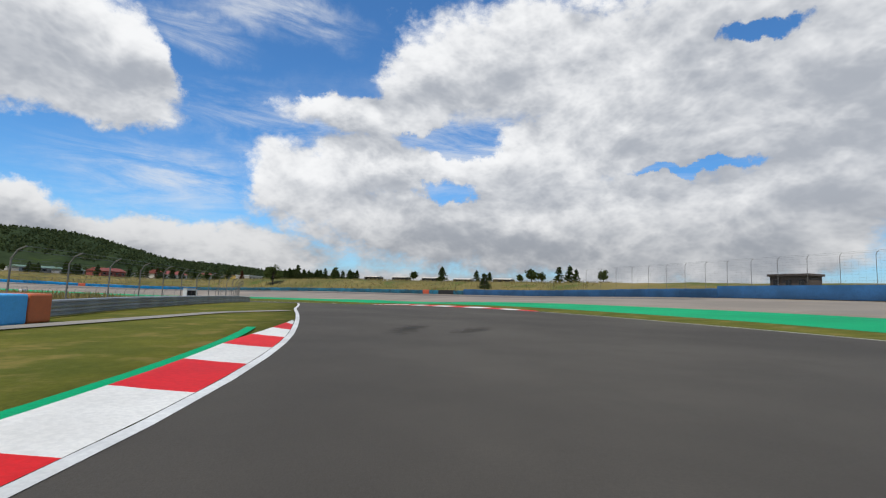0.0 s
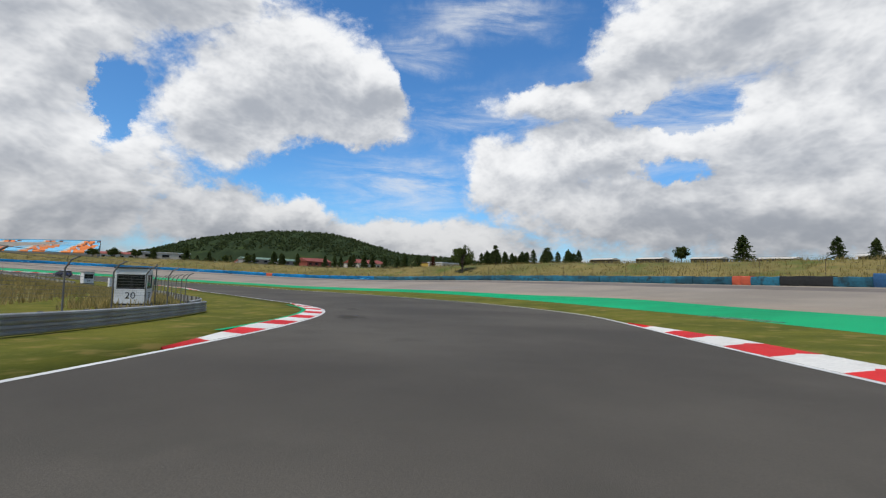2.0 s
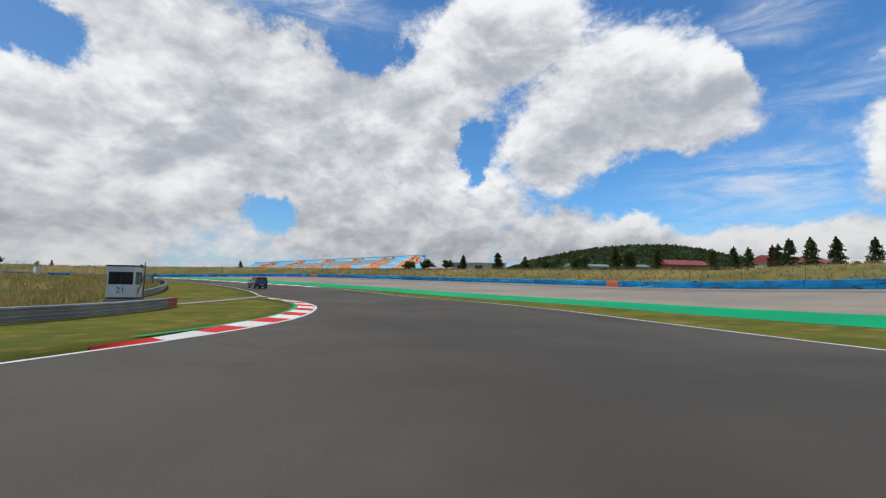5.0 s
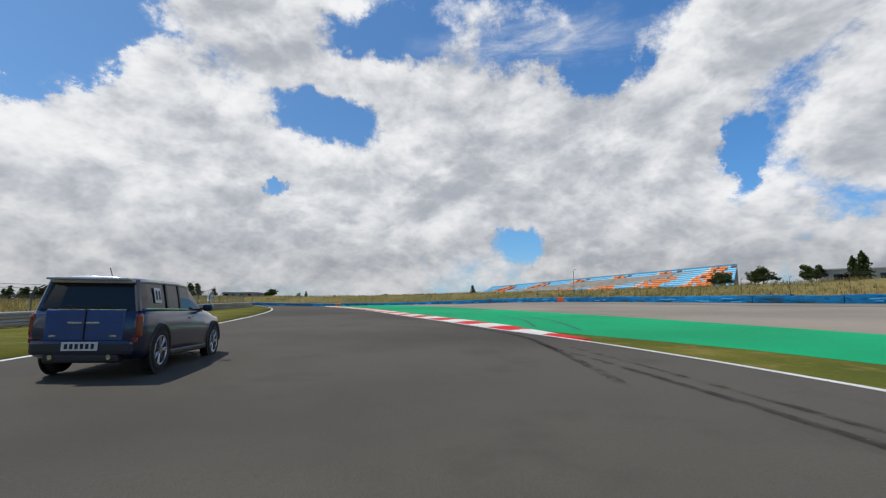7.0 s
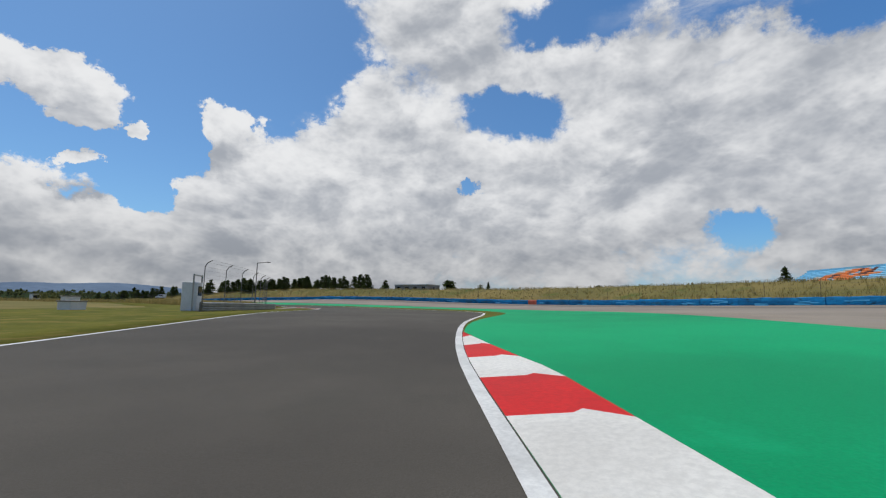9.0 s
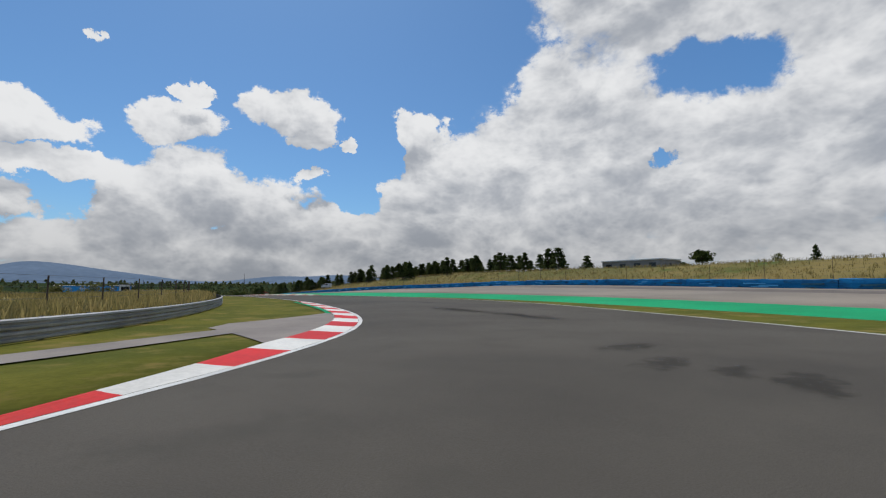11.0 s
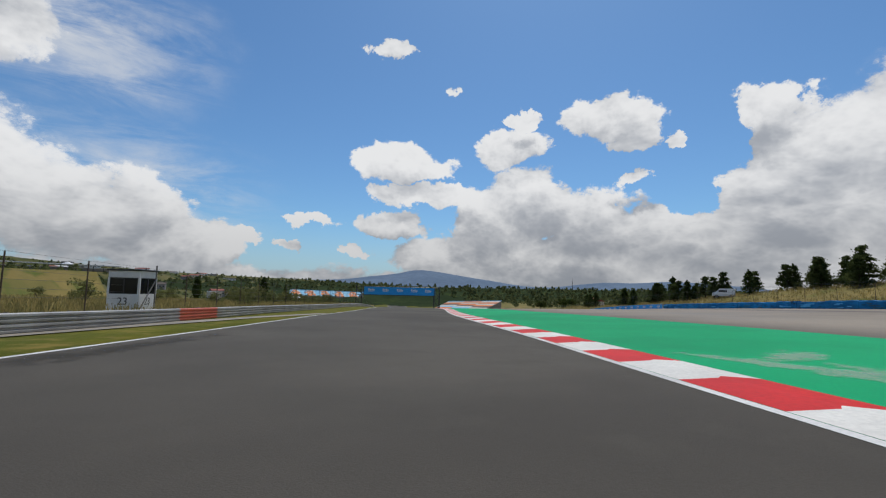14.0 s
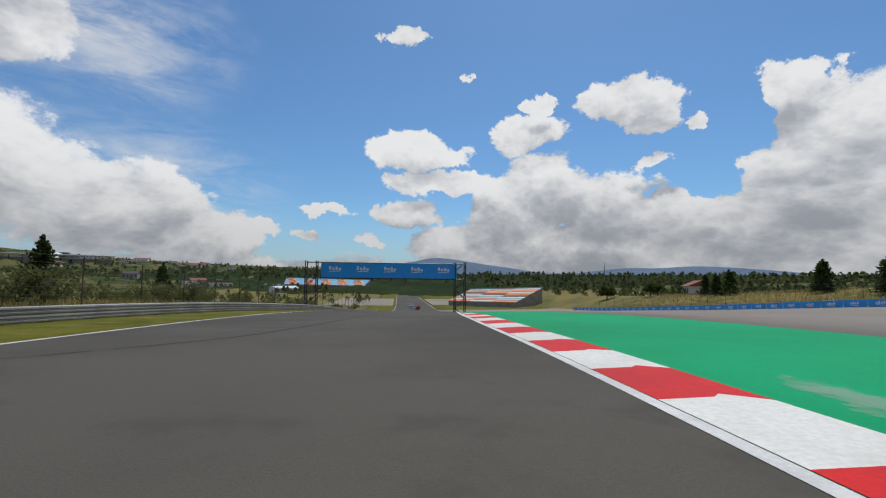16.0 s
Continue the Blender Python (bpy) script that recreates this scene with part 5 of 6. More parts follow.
def tufts(name, area, count, height, label, seed, mat=STALK):
    """Tall dry stalks: narrow bent blades in one mesh."""
    rnd = random.Random(seed)
    verts, faces = [], []
    for i in range(count):
        s, o = area(rnd)
        p = spot(s, o)
        z = p[2]
        for k in range(5):
            h = height * rnd.uniform(0.5, 1.25)
            a = rnd.uniform(0, math.tau)
            w_ = 0.02 + 0.02 * rnd.random()
            dx, dy = math.cos(a), math.sin(a)
            lx, ly = rnd.gauss(0, 0.25) * h, rnd.gauss(0, 0.25) * h
            x, y = p[0] + rnd.gauss(0, 0.18), p[1] + rnd.gauss(0, 0.18)
            base = len(verts)
            verts.extend([(x - dx * w_, y - dy * w_, z - 0.03), (x + dx * w_, y + dy * w_, z - 0.03), (x + lx + dx * w_ * 0.4, y + ly + dy * w_ * 0.4, z + h), (x + lx - dx * w_ * 0.4, y + ly - dy * w_ * 0.4, z + h)])
            faces.append((base, base + 1, base + 2, base + 3))
    ob = mesh_ob(name, verts, faces, mat)
    return tagged(ob, label, "tall grass", kind="stuff")


tufts("dry_grass_bank", lambda r: (r.uniform(70, 600), r.uniform(52.3, 76)), 16000, 0.5, "tall dry yellow grass on the bank", 1)
tufts("dry_grass_inside", lambda r: (r.uniform(20, 262), -r.uniform(21, 46)), 6000, 0.5, "tall dry grass inside the turn", 2)


def behind_rail(points, lo, hi):
    t = np.array(points, float)
    return lambda r: (lambda s: (s, float(np.interp(s, t[:, 0], t[:, 1])) - r.uniform(lo, hi)))(r.uniform(t[0, 0], t[-1, 0]))


tufts("dry_grass_rail", behind_rail([(318, -9.6), (342, -9.9), (360, -10.6), (372, -10.8)], 0.3, 7.0), 3500, 0.75, "tall straw-coloured grass behind a guard rail", 3)
tufts("dry_grass_rail", behind_rail([(372, -10.9), (411, -11.4), (444, -13.0), (510, -14.0), (606, -15.6)], 0.4, 12.0), 6500, 0.6, "tall dry grass behind the long guard rail", 4)
tufts("dry_grass_slope", behind_rail([(372, -10.9), (411, -11.4), (444, -13.0), (510, -14.0), (606, -15.6)], 12.0, 38.0), 6000, 0.55, "tall dry grass on the slope behind the rail", 6)
tufts("dry_grass_rail", behind_rail([(86, -10.8), (118, -15.2), (146, -16.5), (171, -17.4), (218, -14.4), (260, -10.4)], 0.3, 5.5), 4500, 0.5, "tall dry grass behind guard rails", 5)

# ---------------------------------------------------------------- marshal huts
GLASS = bpy.data.materials.new("dark_glass")
GLASS.use_nodes = True
gp = GLASS.node_tree.nodes["Principled BSDF"]
gp.inputs["Base Color"].default_value, gp.inputs["Roughness"].default_value, gp.inputs["Coat Weight"].default_value = (0.012, 0.014, 0.016, 1), 0.08, 0.1
gp.inputs["Specular IOR Level"].default_value = 0.4
INK = plain("black_ink", (0.03, 0.03, 0.032), rough=0.7)


def text_part(words, size, m, mat, parent, name="number"):
    cu = bpy.data.curves.new(name, "FONT")
    cu.body, cu.size, cu.extrude, cu.align_x, cu.align_y = words, size, 0.004, "CENTER", "CENTER"
    ob = new(name, cu)
    bpy.context.view_layer.update()
    me = bpy.data.meshes.new_from_object(ob.evaluated_get(bpy.context.evaluated_depsgraph_get()))
    bpy.data.objects.remove(ob)
    me.materials.clear()
    me.materials.append(mat)
    out = new(name, me)
    out.parent, out.matrix_local = parent, m
    return out


def marshal_hut(s, o, words, label, turn=0.0, width=1.8):
    """White panel cabin with windows on the track side and the ends; front faces +x of its own axes."""
    top = empty("marshal_hut", Matrix.Translation(spot(s, o, 0.25)) @ pose(0, 0, 0, 0, 0, yaw_at(s) + turn) @ Matrix.Diagonal((0.8, 0.8, 0.8, 1)), label=label, category="marshal hut")
    w, d, h = width, 1.85, 2.55
    part("plinth", box(0, 0, -0.25, d + 0.2, w + 0.2, 0.5, 0.02), CONCRETE, top, "concrete plinth")
    part("floor_plate", box(0, 0, 0.06, d + 0.06, w + 0.06, 0.12, 0.01), DARK, top)
    lower = box(0, 0, 0.62, d, w, 1.0, 0.02)
    part("wall", lower, WHITE, top, "white lower wall panels")
    part("wall", box(0, 0, 2.30, d, w, 0.42, 0.02), WHITE, top, "white upper wall band")
    for x in (-d / 2 + 0.05, d / 2 - 0.05):
        for y in (-w / 2 + 0.05, w / 2 - 0.05):
            part("corner_post", box(x, y, 1.60, 0.12, 0.12, 1.0), WHITE, top)
    part("wall", box(-d / 2 + 0.05, 0, 1.6, 0.06, w - 0.2, 1.0), WHITE, top, "white rear wall")
    part("roof", box(0, 0, 2.56, d + 0.16, w + 0.16, 0.10, 0.03), DARK, top, "thin dark roof edge")
    for side, (px, py, sx, sy) in {"front": (d / 2 - 0.05, 0, 0.05, w - 0.22), "end": (0, w / 2 - 0.05, d - 0.22, 0.05), "other": (0, -w / 2 + 0.05, d - 0.22, 0.05)}.items():
        win = part("window", box(px, py, 1.6, sx * 0.5 if sx < 0.1 else sx, sy * 0.5 if sy < 0.1 else sy, 0.95), GLASS, top, "dark window glass")
        bm = bmesh.new()
        for z_ in (1.14, 2.07):
            box_bm(bm, px, py, z_, sx + 0.03, sy + 0.03, 0.05)
        for f in (-0.5, 0.0, 0.5):
            box_bm(bm, px + (f * sx if sx > 0.1 else 0), py + (f * sy if sy > 0.1 else 0), 1.6, 0.07, 0.07, 0.95)
        fr = part("window_frame", bm, DARK, win)
    text_part(words, 0.62, Matrix.Translation((d / 2 + 0.004, 0, 0.66)) @ pose(0, 0, 0, 90, 0, 90), INK, top)
    text_part(words, 0.62, Matrix.Translation((0, -w / 2 - 0.004, 0.66)) @ pose(0, 0, 0, 90, 0, 0), INK, top)
    bm = bmesh.new()
    rod_bm(bm, (d / 2 + 0.35, 0.15, 0), (d / 2 + 0.35, 0.15, 2.9), 0.04, 6)
    rod_bm(bm, (d / 2 + 0.35, 0.15, 2.0), (d / 2 + 0.30, -1.35, 0.1), 0.035, 6)
    part("brace", bm, POST, top, "grey steel post with slanting brace")
    return top


marshal_hut(87.4, -13.2, "20", "white marshal hut with dark windows behind guard rail", 4)
marshal_hut(169.3, -15.4, "21", "white marshal hut with black window frames behind rail", -2)
marshal_hut(417.0, -15.0, "23", "white marshal hut with two windows in tall grass", 2)


def track_gate(s, o):
    """Small grey gate and cabinet at the end of a rail."""
    top = empty("marshal_gate", Matrix.Translation(spot(s, o)) @ pose(0, 0, 0, 0, 0, yaw_at(s)), label="grey steel gate frame with white box beside rail", category="gate")
    part("cabinet", box(0, 0, 0.9, 0.9, 1.0, 1.8, 0.03), WHITE, top, "white metal cabinet")
    part("window", box(0.46, 0, 1.25, 0.03, 0.7, 0.6), GLASS, top)
    bm = bmesh.new()
    for y in (-0.8, 0.8):
        rod_bm(bm, (0.3, y, 0), (0.3, y, 2.3), 0.05, 6)
    rod_bm(bm, (0.3, -0.8, 2.25), (0.3, 0.8, 2.25), 0.045, 6)
    part("frame", bm, STEEL, top)


track_gate(148.5, -17.2)
track_gate(282.0, -13.2)


def light_mast(s, o, h, arm):
    top = empty("camera_mast", Matrix.Translation(spot(s, o)) @ pose(0, 0, 0, 0, 0, yaw_at(s)), label="thin dark steel mast with short sideways arm", category="mast")
    part("pole", rod_bm(bmesh.new(), (0, 0, 0), (0, 0, h), 0.07, 8, 0.045), POST, top)
    bm = rod_bm(bmesh.new(), (0, 0, h - 0.05), (arm, 0, h + 0.1), 0.04, 6)
    part("arm", bm, POST, top)
    part("lamp_head", box(arm + 0.15, 0, h + 0.1, 0.4, 0.2, 0.1, 0.02), DARK, top)


light_mast(310.0, -11.4, 5.4, 1.1)


def radio_mast(azimuth, distance, base, high):
    """A thin lattice mast on the far ridge."""
    x, y = -238 - math.sin(radians(azimuth)) * distance, -14 + math.cos(radians(azimuth)) * distance
    top = empty("radio_mast", Matrix.Translation((x, y, base)), label="thin grey radio mast on the far wooded ridge", category="mast")
    part("shaft", rod_bm(bmesh.new(), (0, 0, 0), (0, 0, high), 0.9, 6, 0.35), POST, top)
    part("aerial", rod_bm(bmesh.new(), (0, 0, high), (0, 0, high + 6), 0.25, 5, 0.1), POST, top)


radio_mast(169.2, 860, 3.0, 20.0)
light_mast(268.0, 60.0, 6.0, 0.5)


def toilet(x, y):
    top = empty("portable_toilet", Matrix.Translation((x, y, ground_at(x, y))) @ pose(0, 0, 0, 0, 0, 20), label="orange plastic portable toilet with white roof", category="portable toilet")
    part("body", box(0, 0, 1.1, 1.1, 1.1, 2.15, 0.05), ORANGE, top, "orange walls")
    part("door", box(0, -0.56, 1.08, 0.8, 0.03, 1.9, 0.01), ORANGE_RED, top)
    part("roof", box(0, 0, 2.24, 1.2, 1.2, 0.16, 0.06), WHITE, top, "white roof")


toilet(-187, 46)


def info_box(x, y, z_rot):
    top = empty("supply_box", Matrix.Translation((x, y, ground_at(x, y))) @ pose(0, 0, 0, 0, 0, z_rot), label="white metal supply box in dry grass", category="box")
    part("body", box(0, 0, 0.5, 1.2, 0.8, 0.9, 0.03), WHITE, top)
    part("lid", box(0, 0, 0.98, 1.3, 0.9, 0.08, 0.02), CONCRETE, top)


info_box(-190, 58, 30)
info_box(-196, 40, 10)


# ---------------------------------------------------------------- grandstands
SEAT_BLUE = plain("pale_blue_seats", (0.24, 0.58, 0.78), rough=0.6)
SEAT_ORANGE = plain("orange_seats", (0.85, 0.24, 0.05), rough=0.6)
SEAT_WHITE = plain("off_white_seats", (0.66, 0.60, 0.50), rough=0.6)
SEAT_DARK = plain("dark_brown_seats", (0.16, 0.055, 0.03), rough=0.6)


def grandstand(fa, fb, ba_, bb, rows_, cols, label, pattern, back_wall=True):
    """Seat rows between a front line and a higher back line, in coloured sections."""
    top = empty("grandstand", Matrix(), label=label, category="grandstand")
    fa, fb, ba_, bb = map(Vector, (fa, fb, ba_, bb))
    low = min(fa.z, fb.z, ba_.z, bb.z) - 6
    mats = [SEAT_BLUE, SEAT_ORANGE, SEAT_WHITE, SEAT_DARK]
    for r in range(rows_):
        f0, f1 = r / rows_, (r + 1) / rows_
        verts, faces, slots = [], [], []
        rise = Vector((0, 0, 0.42))
        for c in range(cols + 1):
            u = c / cols
            lo_, hi_ = fa.lerp(fb, u).lerp(ba_.lerp(bb, u), f0), fa.lerp(fb, u).lerp(ba_.lerp(bb, u), f1)
            verts.extend([lo_, lo_ + rise, hi_ + rise * 0.5, hi_])
        for c in range(cols):
            b_ = c * 4
            faces.extend([(b_ + k, b_ + 4 + k, b_ + 5 + k, b_ + 1 + k) for k in range(3)])
            slots.extend([pattern(c / cols, f0)] * 3)
        mesh_ob("tier", verts, faces, mats, top, slots=slots)
    deck = [fa, fb, bb, ba_]
    verts = [v - Vector((0, 0, 0.05)) for v in deck] + [Vector((v.x, v.y, low)) for v in deck]
    mesh_ob("stand_base", verts, [(0, 1, 2, 3), (0, 4, 5, 1), (1, 5, 6, 2), (2, 6, 7, 3), (3, 7, 4, 0)], CONCRETE, top, label="concrete base")
    if back_wall:
        a, b_ = ba_ + Vector((0, 0, 0.1)), bb + Vector((0, 0, 0.1))
        up = Vector((0, 0, 0.6))
        out = Vector((-(b_ - a).y, (b_ - a).x, 0)).normalized() * 0.2
        verts = [a, b_, b_ + up, a + up, a + out, b_ + out, b_ + up + out, a + up + out]
        mesh_ob("parapet", verts, [(0, 1, 2, 3), (4, 7, 6, 5), (3, 2, 6, 7), (0, 4, 5, 1), (0, 3, 7, 4), (1, 5, 6, 2)], SEAT_BLUE, top, label="pale blue parapet")
    return top


def slanted(k):
    def pattern(u, f):
        t = (u * k - f * 0.55) % 1.0
        j = (t * 7 + math.sin(f * 9 + u * 40) * 0.35)
        if j < 0.5:
            return 2
        if j < 1.3:
            return 1
        if j < 1.7 and f > 0.35:
            return 3
        if j < 2.7:
            return 1 if (f * 5 + j) % 1.7 > 0.35 else 0
        if j < 3.2:
            return 3 if f > 0.5 else 1
        if j < 4.3 and f < 0.6:
            return 1
        return 0
    return pattern


grandstand((-299, 102, 5.2), (-253, 173, 6.1), (-306.4, 106.8, 8.4), (-260.4, 177.8, 12.2), 9, 120, "long open grandstand with pale blue and orange seat pattern", slanted(6))
grandstand((-204, -331, -12.4), (-237, -309, -11.6), (-214, -347, -7.0), (-250, -324, -5.2), 8, 60, "open grandstand with orange, white and grey-blue seats", lambda u, f: (1, 2, 1, 0, 2, 3, 1, 2)[int(f * 8 + u * 3) % 8])
grandstand((-100, -530, -9.0), (-30, -505, -8.0), (-103, -540, -3.6), (-27, -516, -2.2), 8, 80, "distant open grandstand with orange and blue seats", slanted(5))

# ---------------------------------------------------------------- advertising gantry over the straight
def gantry():
    a, b_ = Vector((-198.8, -176.4, -1.05)), Vector((-221.6, -181.8, -1.05))
    top = empty("gantry", Matrix(), label="blue advertising bridge with white marks on dark trusses", category="gantry")
    d = (b_ - a).normalized()
    nrm = Vector((-d.y, d.x, 0))
    verts = []
    for off in (nrm * -0.25, nrm * 0.25):
        verts += [a + off, b_ + off, b_ + off + Vector((0, 0, 2.5)), a + off + Vector((0, 0, 2.5))]
    mesh_ob("banner", verts, [(0, 1, 2, 3), (4, 7, 6, 5), (0, 4, 5, 1), (3, 2, 6, 7), (0, 3, 7, 4), (1, 5, 6, 2)], BANNER, top, label="blue banner")
    length = (b_ - a).length
    for k in range(5):
        c = a + d * length * (k + 0.5) / 5
        for off in (-0.28, 0.28):
            m = Matrix.Translation(c + nrm * off + Vector((0, 0, 1.35))) @ Matrix.Rotation(math.atan2(d.y, d.x), 4, "Z") @ Matrix.Rotation(0.05, 4, "Y")
            part("mark", mark_bm(2.3, 0.95), WHITE, top, "white mark").matrix_world = m
    for p, base in ((a - d * 1.6, None), (b_ + d * 0.6, None)):
        g = ground_at(p.x, p.y)
        bm = bmesh.new()
        corners = [p + d * i * 0.9 + nrm * j * 0.9 for i in (-1, 1) for j in (-1, 1)]
        hi = 1.75
        for c in corners:
            rod_bm(bm, (c.x, c.y, g - 0.2), (c.x, c.y, hi), 0.10, 6)
        z_ = g
        k = 0
        while z_ < hi - 1.5:
            for i, j in ((0, 1), (2, 3), (0, 2), (1, 3)):
                u, v = (corners[i], corners[j]) if k % 2 else (corners[j], corners[i])
                rod_bm(bm, (u.x, u.y, z_), (v.x, v.y, z_ + 1.6), 0.05, 4)
            z_ += 1.6
            k += 1
        part("truss_tower", bm, DARK, top, "dark steel truss tower")
    bm = bmesh.new()
    for z_ in (-1.15, 1.52):
        for off in (-0.2, 0.2):
            u, v = a - d * 2.4 + nrm * off, b_ + d * 1.2 + nrm * off
            rod_bm(bm, (u.x, u.y, z_), (v.x, v.y, z_), 0.08, 6)
    part("truss_beam", bm, DARK, top, "dark steel beam")


gantry()


# ---------------------------------------------------------------- buildings
ROOF_RED = material("red_roof_tiles", (0.30, 0.07, 0.045), (0.20, 0.05, 0.035), scale=0.6, fine=8.0, rough=0.8, bump=0.3)
ROOF_GREEN = material("green_roof_sheet", (0.16, 0.24, 0.17), (0.12, 0.18, 0.13), scale=0.4, fine=6.0, rough=0.6, bump=0.1)
ROOF_DARK = material("dark_roof", (0.10, 0.075, 0.06), (0.07, 0.052, 0.042), scale=0.6, fine=8.0, rough=0.85, bump=0.2)
WALL_CREAM = material("cream_render", (0.60, 0.55, 0.46), (0.50, 0.46, 0.39), scale=0.5, fine=9.0, rough=0.9, bump=0.1)
WALL_YELLOW = material("yellow_render", (0.62, 0.40, 0.08), (0.52, 0.34, 0.07), scale=0.5, fine=9.0, rough=0.9, bump=0.1)
WALL_GREY = material("grey_panel", (0.30, 0.29, 0.28), (0.22, 0.215, 0.21), scale=0.4, fine=9.0, rough=0.8, bump=0.1)


def house(x, y, yaw, w, d, h, wall, roof, label, pitch=0.0, windows=4, sink=0.0, z=None):
    """A plain building: walls, roof (flat with an edge, or pitched), a row of windows on both long sides, a door."""
    zz = (ground_at(x, y) if z is None else z) - sink
    top = empty("building", Matrix.Translation((x, y, zz)) @ pose(0, 0, 0, 0, 0, yaw), label=label, category="building")
    part("wall", box(0, 0, (h - 1) / 2, w, d, h + 1), wall, top)
    if pitch:
        verts = [(-w / 2 - 0.4, -d / 2 - 0.4, h), (w / 2 + 0.4, -d / 2 - 0.4, h), (w / 2 + 0.4, d / 2 + 0.4, h), (-w / 2 - 0.4, d / 2 + 0.4, h), (-w / 2 - 0.4, 0, h + pitch), (w / 2 + 0.4, 0, h + pitch)]
        mesh_ob("roof", verts, [(0, 1, 5, 4), (2, 3, 4, 5), (1, 2, 5), (3, 0, 4), (0, 3, 2, 1)], roof, top)
    else:
        part("roof", box(0, 0, h + 0.12, w + 0.5, d + 0.5, 0.3, 0.03), roof, top)
    for sgn in (-1, 1):
        for k in range(windows):
            cx = -w / 2 + w * (k + 0.5) / windows
            win = part("window", box(cx, sgn * (d / 2 + 0.01), h * 0.58, w / windows * 0.42, 0.06, min(1.1, h * 0.34)), GLASS, top)
            part("sill", box(cx, sgn * (d / 2 + 0.05), h * 0.58 - min(1.1, h * 0.34) / 2 - 0.05, w / windows * 0.48, 0.12, 0.07), CONCRETE, win)
    part("door", box(w / 2 + 0.01, 0, 0.95, 0.06, 0.9, 1.9), DARK, top)
    return top


house(-216, 182, 62, 19, 9, 3.2, WALL_CREAM, WHITE, "long cream flat-roofed building behind conifers", windows=3)
house(-96, 209, 90, 6, 5, 2.4, WALL_YELLOW, ROOF_DARK, "small yellow building with dark flat roof", windows=2)
house(-90, 212, 88, 14, 6, 2.4, WALL_CREAM, WHITE, "low cream building with pale flat roof", windows=4)
for x, y in ((-28, 186), (-16, 180), (-4, 175), (8, 170), (22, 162)):
    house(x, y, -30, 6.2, 4.5, 1.5, ROOF_DARK, WALL_CREAM, "low brown shed with a pale shallow roof", pitch=0.5, windows=3)
house(-162, 219, 82, 14, 8, 2.6, ROOF_RED, ROOF_RED, "low house with red tiled roof behind trees", pitch=1.6, windows=4)
house(-136, 224, 84, 18, 9, 2.6, WALL_CREAM, ROOF_RED, "house with red tiled roof behind conifers", pitch=1.8, windows=5)
house(-190, 211, 72, 16, 8, 2.3, WALL_GREY, ROOF_GREEN, "low shed with pale green sheet roof", pitch=1.0, windows=4)
house(-178, 216, 76, 10, 7, 2.2, WALL_GREY, ROOF_GREEN, "low shed with pale green sheet roof", pitch=1.0, windows=3)
house(-325, -12, 88, 16, 8, 2.6, WALL_GREY, WHITE, "low grey building with pale flat roof on the bank", windows=4, sink=0.4)
sp = spot(43.3, 58.0)
house(float(sp[0]), float(sp[1]), yaw_at(43.3) + 90, 5.0, 2.6, 2.2, ROOF_DARK, ROOF_DARK, "dark flat-roofed shelter behind the debris fence", windows=3, z=float(spot(43.3, 0.0)[2]) + 3.0)
house(-300, 205, 50, 22, 9, 3.0, WALL_CREAM, ROOF_RED, "far low cream building among trees", pitch=1.4, windows=5)
house(-292, -255, 80, 9, 7, 3.0, WALL_CREAM, ROOF_RED, "house with red tiled roof on the far slope", pitch=1.8, windows=3)
bld_rnd = random.Random(3)
for i in range(16):
    a = radians(bld_rnd.uniform(24, 60))
    d = bld_rnd.uniform(330, 520)
    house(-70 - math.sin(a) * d, 90 + math.cos(a) * d, bld_rnd.uniform(0, 90), bld_rnd.uniform(9, 20), 9, bld_rnd.uniform(3, 5), bld_rnd.choice([WALL_CREAM, WHITE, WALL_GREY]),
          bld_rnd.choice([ROOF_RED, ROOF_RED, WHITE]), "far low building with pale walls", pitch=bld_rnd.choice([0, 1.6]), windows=4)
for i in range(22):
    a = radians(bld_rnd.uniform(205, 250))
    d = bld_rnd.uniform(380, 760)
    house(-228 - math.sin(a) * d, -100 + math.cos(a) * d, bld_rnd.uniform(0, 90), bld_rnd.uniform(9, 22), 10, bld_rnd.uniform(3, 6), bld_rnd.choice([WALL_CREAM, WHITE, WALL_GREY]),
          bld_rnd.choice([ROOF_RED, WHITE, ROOF_DARK]), "far pale building on the hillside", pitch=bld_rnd.choice([0, 1.8]), windows=4)


for i in range(46):
    x, y, z = field_hill(bld_rnd.uniform(200, 256), bld_rnd.uniform(0.25, 0.97))
    house(x, y, bld_rnd.uniform(0, 90), bld_rnd.uniform(9, 26), 10, bld_rnd.uniform(3, 6), bld_rnd.choice([WALL_CREAM, WHITE, WALL_GREY, WHITE]),
          bld_rnd.choice([ROOF_RED, ROOF_RED, WHITE, ROOF_DARK]), "far pale building on the hillside", pitch=bld_rnd.choice([0, 1.8]), windows=4, z=z + 0.5)


